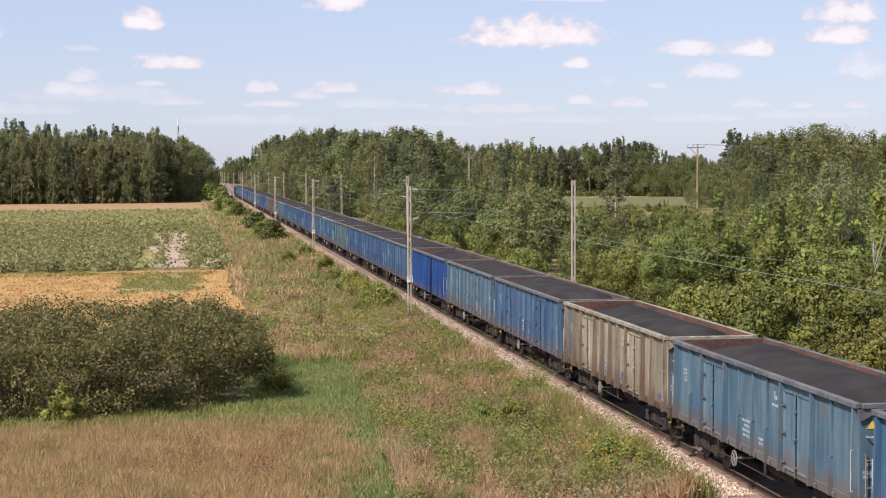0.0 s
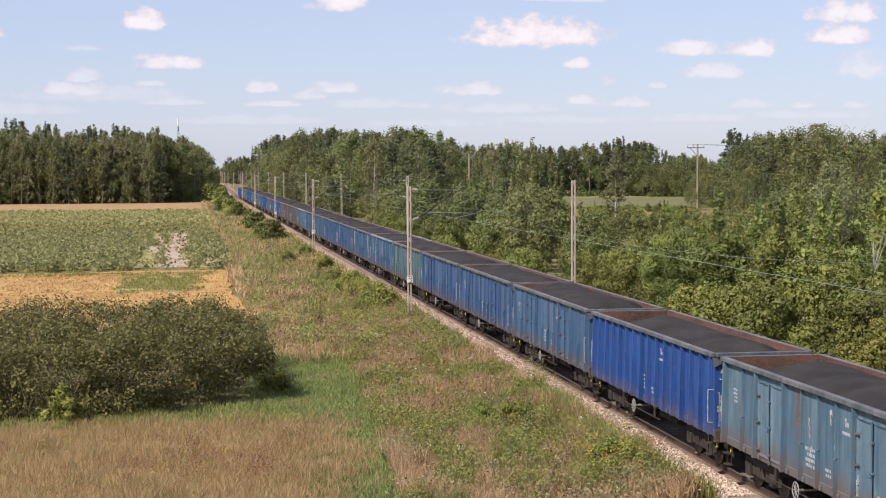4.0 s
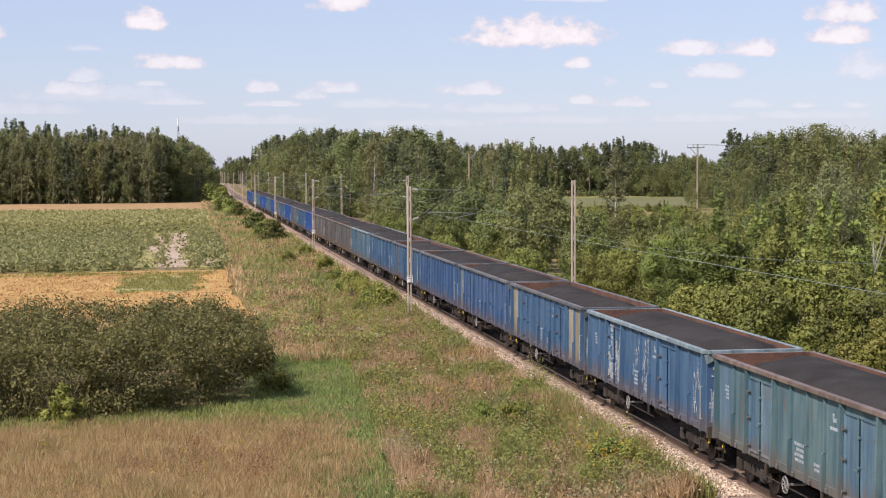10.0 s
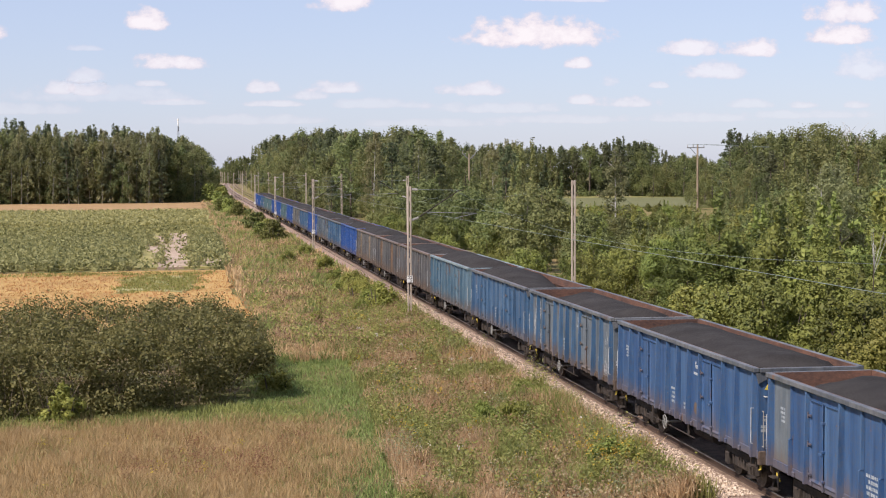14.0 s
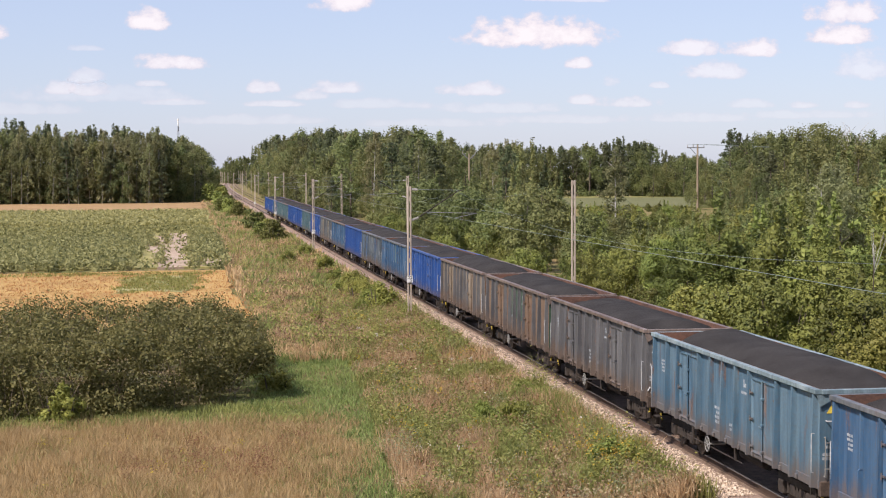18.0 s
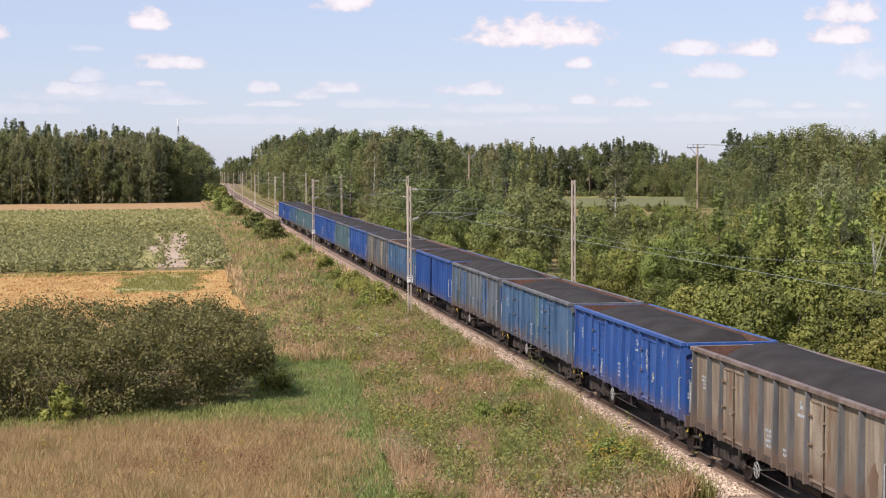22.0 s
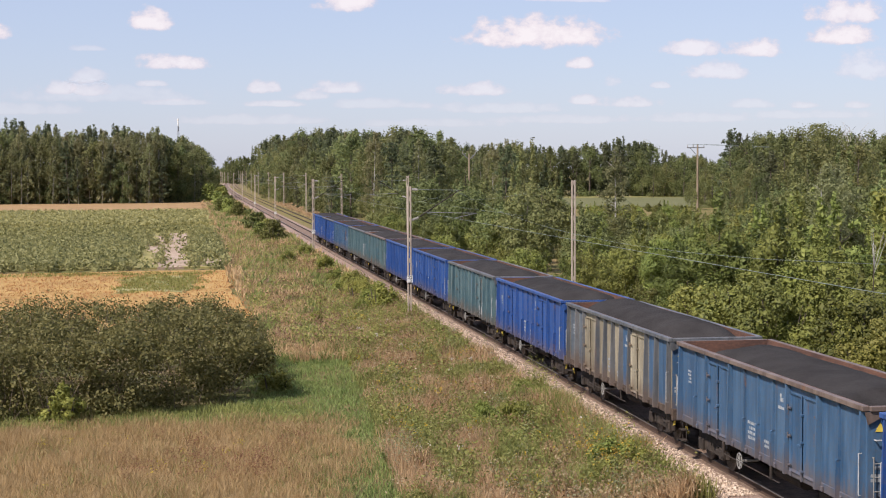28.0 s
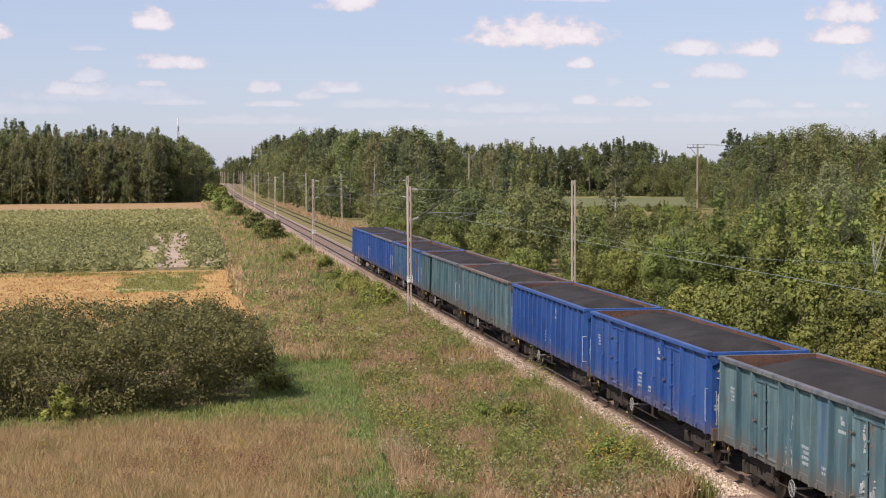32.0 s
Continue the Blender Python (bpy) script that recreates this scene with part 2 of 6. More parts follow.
M_PORCELAIN = varied("insulator_porcelain", (0.26, 0.24, 0.21), (0.42, 0.40, 0.37), 5.0, 40.0, 0.25, relief=0.02)
M_SIGNWHITE = varied("sign_white", (0.62, 0.60, 0.55), (0.76, 0.74, 0.70), 2.0, 30.0, 0.5, relief=0.05)
M_SIGNBLACK = varied("sign_black", (0.02, 0.02, 0.02), (0.05, 0.05, 0.05), 2.0, 30.0, 0.5, relief=0.05)

# ---- ground ----
GROUND_Z = -0.7


def ground_height(x, y):
    """The lie of the land: the railway stands on a low bank."""
    a = abs(x - 2.1)
    bank = max(0.0, min(1.0, (7.0 - a) / 3.2))
    bank = bank * bank * (3 - 2 * bank)
    return GROUND_Z + 0.42 * bank + 0.10 * noise.noise((x * 0.11, y * 0.11, 3.0)) * (1 - bank)


def meadow_material(name="meadow", cut=0.5):
    """Grassland: dry straw-coloured and green grass in patches; cut: how much of it is dry."""
    m, n, l, b = material(name, 0.9, 0.0, 0.1)
    v = coords(n, l, (1, 1, 1), False, "Object")
    big = noise_tex(n, l, v, 0.35, 6.0, 0.68)
    mid = noise_tex(n, l, v, 1.4, 6.0, 0.7)
    fine = noise_tex(n, l, v, 11.0, 8.0, 0.8)
    dry = ramp(n, l, mid, [(0.3, (0.22, 0.15, 0.066)), (0.7, (0.43, 0.315, 0.15))])
    green = ramp(n, l, mid, [(0.3, (0.095, 0.12, 0.032)), (0.7, (0.21, 0.225, 0.07))])
    c = mixed(n, l, ramp(n, l, big, [(cut - 0.09, (0,)), (cut + 0.09, (1,))]), dry, green)
    c2 = mixed(n, l, ramp(n, l, fine, [(0.3, (0.75,)), (0.7, (0,))]), c, (0.12, 0.095, 0.046))
    l.new(c2, b.inputs["Base Color"])
    bump(n, l, b, fine, 0.8, 0.1)
    return m


def axis(points):
    out = []
    for (a, b, step) in points:
        out += list(np.arange(a, b, step))
    return out + [points[-1][1]]


def build_ground():
    xs = axis([(-4500, -500, 400), (-500, -100, 40), (-100, -30, 7), (-30, 14, 1.0), (14, 60, 4), (60, 500, 40), (500, 4500, 400)])
    ys = axis([(-4500, -500, 400), (-500, 0, 50), (0, 40, 8), (40, 120, 2.0), (120, 600, 12), (600, 4500, 300)])
    verts = [(x, y, ground_height(x, y)) for y in ys for x in xs]
    w = len(xs)
    faces = [(j * w + i, j * w + i + 1, (j + 1) * w + i + 1, (j + 1) * w + i) for j in range(len(ys) - 1) for i in range(w - 1)]
    ob = part_mesh("ground", raw_mesh("ground", verts, faces), meadow_material(), smooth=True)
    return tagged(ob, "dry summer meadow with tan and green grass", "ground", kind="structure")


build_ground()


def patch(name, corners, mat, label, lift=0.05, step=3.0, ragged=0.5):
    """A field of its own ground: a thin sheet over the ground with a ragged edge."""
    pts = []
    k = len(corners)
    for i in range(k):
        a, b = Vector(corners[i]), Vector(corners[(i + 1) % k])
        n = max(1, int((b - a).length / step))
        for j in range(n):
            q = a.lerp(b, j / n)
            pts.append((q.x + ragged * noise.noise((q.x * 0.4, q.y * 0.4, 1)), q.y + ragged * 2 * noise.noise((q.x * 0.4, q.y * 0.4, 7))))
    bm = bmesh.new()
    top = [bm.verts.new((x, y, GROUND_Z + 0.1 + lift)) for x, y in pts]
    low = [bm.verts.new((x, y, GROUND_Z - 0.3)) for x, y in pts]
    bm.faces.new(top)
    for i in range(len(pts)):
        j = (i + 1) % len(pts)
        bm.faces.new((top[j], top[i], low[i], low[j]))
    bmesh.ops.triangulate(bm, faces=[f for f in bm.faces if len(f.verts) > 4])
    return tagged(part(name, bm, mat), label, "field", kind="structure")


patch("stubble_field", [(-60, 92), (-14.6, 90), (-12.3, 84), (-11.6, 91), (-12.4, 120), (-12.3, 145), (-31, 143.2), (-70, 141)], M_STUBBLE, "harvested field of orange-gold straw stubble")
patch("grass_strip", [(-21.2, 119), (-19, 121), (-16, 117.5), (-15.2, 124), (-15.6, 131), (-14.6, 137), (-18.6, 138), (-20.6, 134), (-20.2, 127)], varied("low_green_cover", (0.17, 0.17, 0.06), (0.33, 0.30, 0.13), 0.6, 6.0), "short green cover crop among the stubble", 0.09, 1.0, 1.6)
patch("crop_field_soil", [(-140, 152), (-31, 148.5), (-12.6, 149.5), (-11, 262), (-11.4, 344), (-58, 347), (-190, 352)], M_SOIL, "yellow-green crop field soil between rows", 0.06)
patch("far_stubble_field", [(-190, 354), (-58, 349), (-11.4, 346), (-10.5, 470), (-20, 452), (-66, 446), (-190, 440)], M_FARSTUBBLE, "distant strip of reddish-gold stubble below a wood", 0.07)
patch("bare_patch", [(-18.6, 148.5), (-16.4, 149), (-15.3, 205), (-15.5, 228), (-18.4, 230), (-20.6, 192), (-19.2, 172)], M_SAND, "pale bare sandy patch in the crop", 0.10, 2.0, 1.2)
patch("bare_patch", [(-16.8, 150.5), (-12.7, 152), (-12.4, 160), (-14.2, 163), (-16.3, 160)], M_SAND, "pale bare sandy patch in the crop", 0.11, 1.0, 0.6)
patch("distant_field", [(62, 352), (112, 345), (150, 462), (150, 476), (90, 480)], varied("distant_crop", (0.085, 0.096, 0.036), (0.17, 0.162, 0.066), 0.3, 4.0), "distant green crop field seen between the trees", 0.3)
patch("distant_field_edge", [(92, 461), (150, 452), (150, 474), (92, 479)], M_SOIL, "pale ripe strip at the edge of the distant field", 0.34)

M_PATHGRASS = meadow_material("mown_green_grass", 0.44)
M_DRYMEADOW = meadow_material("dry_tan_meadow", 0.60)
patch("dry_meadow", [(-40, 30), (-12.6, 30), (-11.6, 44), (-11.4, 52), (-12.2, 55.6), (-16, 56.2), (-40, 56.0)], M_DRYMEADOW, "tan dry grass meadow in front of the hedge", 0.03, 0.6, 1.1)
patch("grass_path", [(-11.6, 30), (-9.9, 30), (-9.6, 46), (-8.4, 60), (-7.9, 74), (-8.6, 83), (-10.6, 86), (-12.2, 78), (-12.4, 70), (-13.0, 64), (-30, 60), (-30, 56.2), (-12.4, 55.8), (-11.2, 52), (-11.4, 44)], M_PATHGRASS, "green mown grass path along the bank", 0.04, 0.6, 1.1)

# ---- railway ----
FAR = 1400.0


def bend(y):
    """The line runs straight, then bears gently right far off."""
    return 2.4e-5 * max(0.0, y - 430.0) ** 2


def strip(name, profile, mat, label, y0=-60.0, y1=FAR, steps=60, category="track", jitter=0.0):
    verts, faces = [], []
    ys = [y0 + (y1 - y0) * (i / steps) ** 1.6 for i in range(steps + 1)]
    k = len(profile)
    for y in ys:
        for x, z in profile:
            verts.append((x + bend(y) + jitter * noise.noise((x, y * 0.6, 4)), y, z + 0.3 * jitter * noise.noise((x * 2, y * 0.8, 9))))
    for i in range(len(ys) - 1):
        for j in range(k - 1):
            faces.append((i * k + j, i * k + j + 1, (i + 1) * k + j + 1, (i + 1) * k + j))
    return tagged(part_mesh(name, raw_mesh(name, verts, faces), mat), label, category, kind="structure")


strip("ballast_bed", [(-2.75, -0.75), (-1.75, -0.21), (-1.0, -0.170), (1.0, -0.170), (1.75, -0.21), (2.3, -0.55)], M_BALLAST, "pale pinkish crushed stone ballast bed", steps=260, jitter=0.04)
M_TRACKBED = varied("stained_track_bed", (0.11, 0.074, 0.053), (0.29, 0.205, 0.150), 4.0, 18.0, relief=1.0)
strip("track_bed", [(-0.98, -0.178), (-0.92, -0.160), (-0.75, -0.150), (0.75, -0.150), (0.92, -0.160), (0.98, -0.178)], M_TRACKBED, "brown stained ballast between the rails", steps=120)
strip("old_ballast_bed", [(1.9, -0.7), (2.7, -0.36), (3.4, -0.30), (5.2, -0.30), (5.9, -0.36), (7.2, -0.75)], M_OLDBALLAST, "brown overgrown ballast of the disused second track", steps=200, jitter=0.12)

RAIL_PROFILE = [(-0.070, -0.165), (-0.070, -0.150), (-0.012, -0.135), (-0.012, -0.045), (-0.036, -0.036), (-0.036, -0.004), (0.036, -0.004), (0.036, -0.036), (0.012, -0.045), (0.012, -0.135), (0.070, -0.150), (0.070, -0.165)]
for x, drop, word in ((-0.753, 0.0, "worn steel rail with polished head"), (0.753, 0.0, "worn steel rail with polished head"), (3.45, -0.11, "brown rusty rail of the disused track"), (4.95, -0.11, "brown rusty rail of the disused track")):
    rail = strip("rail", [(x + a, z + drop) for a, z in RAIL_PROFILE], M_RAIL, word, steps=40)
    if drop == 0.0:
        cap = strip("rail_head", [(x - 0.030, 0.0), (x + 0.030, 0.0)], M_RAILTOP, "", steps=40)
        for key in ("category", "kind", "label"):
            if key in cap:
                del cap[key]
        cap.parent = rail
        cap.name = "rail_head"

# ---- wagons ----
PITCH = 14.04
HALF = 6.58
TOP = 3.28
SIDE = 1.33
STAKES = (-6.42, -5.1, -4.02, -2.08, -1.03, 0.0, 1.03, 2.08, 4.02, 5.1, 6.42)
DENSE = tuple(-6.42 + 12.84 * i / 15 for i in range(16))

PAINTS = {
    "light": paint("faded_light_blue_paint", (0.050, 0.110, 0.165), (0.105, 0.170, 0.215), 0.5),
    "mid": paint("mid_blue_paint", (0.028, 0.080, 0.160), (0.058, 0.122, 0.208), 0.4),
    "denim": paint("denim_blue_paint", (0.024, 0.068, 0.165), (0.048, 0.105, 0.205), 0.35),
    "royal": paint("royal_blue_paint", (0.010, 0.056, 0.215), (0.022, 0.080, 0.262), 0.2),
    "dusty": paint("dust_grey_rim_paint", (0.066, 0.076, 0.088), (0.135, 0.14, 0.145), 0.5),
    "pale": paint("chalky_pale_rim_paint", (0.13, 0.185, 0.205), (0.24, 0.30, 0.315), 0.3),
    "tan": paint("brown_dust_rim_paint", (0.105, 0.074, 0.06), (0.19, 0.145, 0.12), 0.75),
    "teal": paint("faded_teal_paint", (0.045, 0.10, 0.125), (0.10, 0.165, 0.175), 0.4),
    "slate": paint("slate_blue_grey_paint", (0.06, 0.085, 0.11), (0.14, 0.16, 0.175), 0.5),
    "beige": paint("chalky_beige_grey_paint", (0.19, 0.165, 0.115), (0.34, 0.30, 0.215), 0.55),
    "grey": paint("brown_grey_paint", (0.066, 0.067, 0.072), (0.125, 0.124, 0.126), 0.6),
    "rust": paint("rusty_brown_paint", (0.120, 0.072, 0.045), (0.185, 0.122, 0.080), 0.9),
    "sand": paint("sand_brown_paint", (0.15, 0.115, 0.08), (0.27, 0.22, 0.165), 0.75),
    "orange": paint("rust_orange_primer", (0.26, 0.12, 0.045), (0.35, 0.175, 0.075), 0.3),
    "green": paint("dark_green_paint", (0.03, 0.06, 0.04), (0.05, 0.09, 0.06), 0.3),
}
M_UNDER = varied("grimy_underframe", (0.018, 0.015, 0.013), (0.060, 0.046, 0.036), 3.0, 20.0, own=True)
M_SOLE = varied("rusty_solebar", (0.045, 0.034, 0.028), (0.115, 0.082, 0.062), 2.0, 16.0, own=True)
M_INNER = varied("rusty_inside_wall", (0.050, 0.033, 0.029), (0.175, 0.088, 0.058), 0.8, 9.0, own=True, stretch=(1, 1, 2.0))
M_COAL = varied("coal", (0.022, 0.020, 0.019), (0.052, 0.048, 0.046), 0.9, 22.0, 0.95, spec=0.1, relief=0.7, own=True)
M_WHEEL = varied("wheel_steel", (0.03, 0.025, 0.02), (0.08, 0.066, 0.058), 3.0, 20.0, 0.5, 0.5)
M_WHITE = varied("white_marking_paint", (0.24, 0.25, 0.26), (0.50, 0.50, 0.49), 6.0, 30.0, 0.6, relief=0.05, own=True)
M_PALE = varied("pale_grey_enamel", (0.16, 0.155, 0.14), (0.30, 0.29, 0.27), 6.0, 30.0, 0.5, relief=0.05, own=True)
M_STENCIL = varied("worn_stencil_paint", (0.16, 0.19, 0.22), (0.42, 0.44, 0.45), 9.0, 40.0, 0.6, relief=0.05, own=True)
M_YELLOWPAINT = varied("yellow_marking_paint", (0.55, 0.40, 0.05), (0.72, 0.56, 0.10), 6.0, 30.0, 0.6, relief=0.05)
M_RED = varied("red_marking_paint", (0.45, 0.03, 0.02), (0.6, 0.06, 0.04), 6.0, 30.0, 0.6, relief=0.05)


def coal_surface(seed, crest=0.12, edge=-0.14, far=(1.1, 2.5), near=(0.40, 1.7), sag=0.0):
    """Coal levelled in the wagon: a low crown, falling away to both ends; far and near: how deep and over what length."""
    nx, ny = 18, 96
    verts, faces = [], []
    for j in range(ny + 1):
        y = -HALF + 0.06 + (2 * HALF - 0.12) * j / ny
        for i in range(nx + 1):
            x = -SIDE + 0.05 + (2 * SIDE - 0.10) * i / nx
            depth, length = far if y > 0 else near
            wander = 0.35 * noise.noise((x * 0.9, 4.0, seed))
            end = max(0.0, min(1.0, (HALF - abs(y)) / (length * (1 + wander))))
            fall = depth * (1 - end) ** 1.25
            crown = (crest - edge) * (1 - (abs(x) / SIDE) ** 2.2) * (0.35 + 0.65 * end)
            wave = 0.05 * noise.noise((x * 0.5, y * 0.3, seed)) + 0.016 * noise.noise((x * 2.3, y * 2.1, seed + 5)) + 0.008 * noise.noise((x * 8, y * 8, seed + 9))
            slump = sag * max(0.0, min(1.0, (2.0 - y) / 7.0)) * (0.6 + 0.4 * x / SIDE)
            verts.append((x, y, TOP + edge + crown - fall - slump + wave))
    w = nx + 1
    for j in range(ny):
        for i in range(nx):
            faces.append((j * w + i, j * w + i + 1, (j + 1) * w + i + 1, (j + 1) * w + i))
    return raw_mesh("coal_load", verts, faces)


def wheel_set(parent, y):
    bm = bmesh.new()
    for s in (-1, 1):
        rod(bm, (s * 0.69, 0, 0), (s * 0.82, 0, 0), 0.46, 24)
        rod(bm, (s * 0.66, 0, 0), (s * 0.69, 0, 0), 0.49, 24)
        for k in range(6):
            a = k * math.pi / 3
            rod(bm, (s * 0.821, 0.26 * math.cos(a), 0.26 * math.sin(a)), (s * 0.826, 0.26 * math.cos(a), 0.26 * math.sin(a)), 0.05, 6)
    rod(bm, (-0.95, 0, 0), (0.95, 0, 0), 0.085, 10)
    ob = part("wheelset", bm, M_WHEEL, parent)
    ob.matrix_parent_inverse = Matrix.Translation((0, y, 0.46))
    return ob


def bogie(parent, y):
    bm = bmesh.new()
    for s in (-1, 1):
        x = s * 1.0
        box(bm, x - 0.06, x + 0.06, -1.25, 1.25, 0.62, 0.80, 0.02)
        box(bm, x - 0.05, x + 0.05, -0.50, 0.50, 0.32, 0.62, 0.03)
        for a in (-0.9, 0.9):
            box(bm, x - 0.13, x + 0.13, a - 0.17, a + 0.17, 0.30, 0.63, 0.03)
            for b in (-0.30, 0.30):
                rod(bm, (x, a + b, 0.36), (x, a + b, 0.62), 0.075, 8)
        for b in (-0.2, 0.0, 0.2):
            rod(bm, (x, b, 0.36), (x, b, 0.66), 0.07, 8)
    box(bm, -1.05, 1.05, -0.25, 0.25, 0.50, 0.78, 0.03)
    for a in (-1.22, 1.22):
        box(bm, -1.0, 1.0, a - 0.06, a + 0.06, 0.60, 0.74, 0.015)
    ob = part("bogie", bm, M_UNDER, parent, "two-axle bogie caked in brake dust")
    ob.location = (0, y, 0)
    wheel_set(ob, -0.9)
    wheel_set(ob, 0.9)
    return ob


def stake(parent, s, y, mat, low=1.02, name="stake", wide=0.075, deep=0.15, knee=None):
    """An upright stiffener on a side wall: deep at its foot; with a knee, shallow above that height."""
    bm = bmesh.new()
    top = TOP - 0.13
    if knee:
        levels = [(low, deep - 0.03, wide * 0.5), (knee - 0.03, deep - 0.045, wide * 0.5), (knee, 0.06, wide * 0.8), (top, 0.055, wide * 0.8)]
    else:
        levels = [(low, deep + 0.02, wide), (low + 0.5, deep + 0.01, wide), (top, deep * 0.75, wide)]
    rows = []
    for z, d, w in levels:
        rows.append([bm.verts.new((s * SIDE, y - w, z)), bm.verts.new((s * (SIDE + d), y - 0.75 * w, z)), bm.verts.new((s * (SIDE + d), y + 0.75 * w, z)), bm.verts.new((s * SIDE, y + w, z))])
    for p, q in zip(rows, rows[1:]):
        for i in range(3):
            bm.faces.new((p[i], p[i + 1], q[i + 1], q[i]))
    bm.faces.new(rows[0])
    bm.faces.new(rows[-1])
    bmesh.ops.recalc_face_normals(bm, faces=bm.faces)
    return part(name, bm, mat, parent)


SHARED = {}


def shared(name, key, make, mat, parent, label=""):
    """A small part whose mesh is made once and used again."""
    if key not in SHARED:
        bm = bmesh.new()
        make(bm)
        mesh = bpy.data.meshes.new(name)
        bm.to_mesh(mesh)
        bm.free()
        mesh.materials.append(mat)
        SHARED[key] = mesh
    ob = new(name, SHARED[key])
    ob.parent = parent
    if label:
        tagged(ob, label)
    return ob


def door(parent, s, y0, y1, mat):
    """A double-leaf side door: framed leaves on hinges, with a locking bar down the middle."""
    mid = (y0 + y1) / 2
    for a, b, edge in ((y0 + 0.10, mid - 0.03, y0 + 0.10), (mid + 0.03, y1 - 0.10, y1 - 0.10)):
        bm = bmesh.new()
        box(bm, s * (SIDE + 0.003), s * (SIDE + 0.055), a, b, 1.10, TOP - 0.32)
        face = max(bm.faces, key=lambda f: f.calc_center_median().x * s)
        bmesh.ops.inset_individual(bm, faces=[face], thickness=0.085, depth=0.0)
        bmesh.ops.translate(bm, verts=face.verts, vec=(-s * 0.035, 0, 0))
        leaf = part("door_leaf", bm, mat, parent)
        for z in (1.25, 1.95, 2.62):
            def make(q, s=s):
                rod(q, (s * 0.018, 0, -0.07), (s * 0.018, 0, 0.07), 0.018, 6)
                box(q, -s * 0.02, s * 0.014, -0.13, 0.13, -0.022, 0.022)
            h = shared("hinge", ("hinge", s), make, mat, leaf)
            h.location = (s * (SIDE + 0.075), edge, z)
    bm = bmesh.new()
    rod(bm, (s * (SIDE + 0.085), mid, 0.98), (s * (SIDE + 0.085), mid, TOP - 0.28), 0.022, 6)
    for z in (1.22, 1.9, 2.55):
        box(bm, s * (SIDE + 0.04), s * (SIDE + 0.12), mid - 0.055, mid + 0.055, z - 0.03, z + 0.03, 0.008)
    box(bm, s * (SIDE + 0.05), s * (SIDE + 0.14), mid - 0.02, mid + 0.14, 1.80, 1.86, 0.01)
    part("locking_bar", bm, M_UNDER, parent, "dark steel door locking bar")


def marks(parent, s, x, name, bars, mat, label):
    """Illegible stencilled lettering as small raised bars: (y, z, width, height)."""
    bm = bmesh.new()
    for y, z, w, h in bars:
        box(bm, x, x + s * 0.004, y - w / 2, y + w / 2, z - h / 2, z + h / 2)
    return tagged(part(name, bm, mat, parent, label), kind="stuff")


def lettering_block(r, y, z, rows, width, size):
    out = []
    for k in range(rows):
        at = y - width / 2
        while at < y + width / 2 - 0.05:
            w = size * r.uniform(0.5, 1.6)
            out.append((at + w / 2, z - k * size * 1.7, w, size))
            at += w + size * r.uniform(0.25, 0.6)
    return out


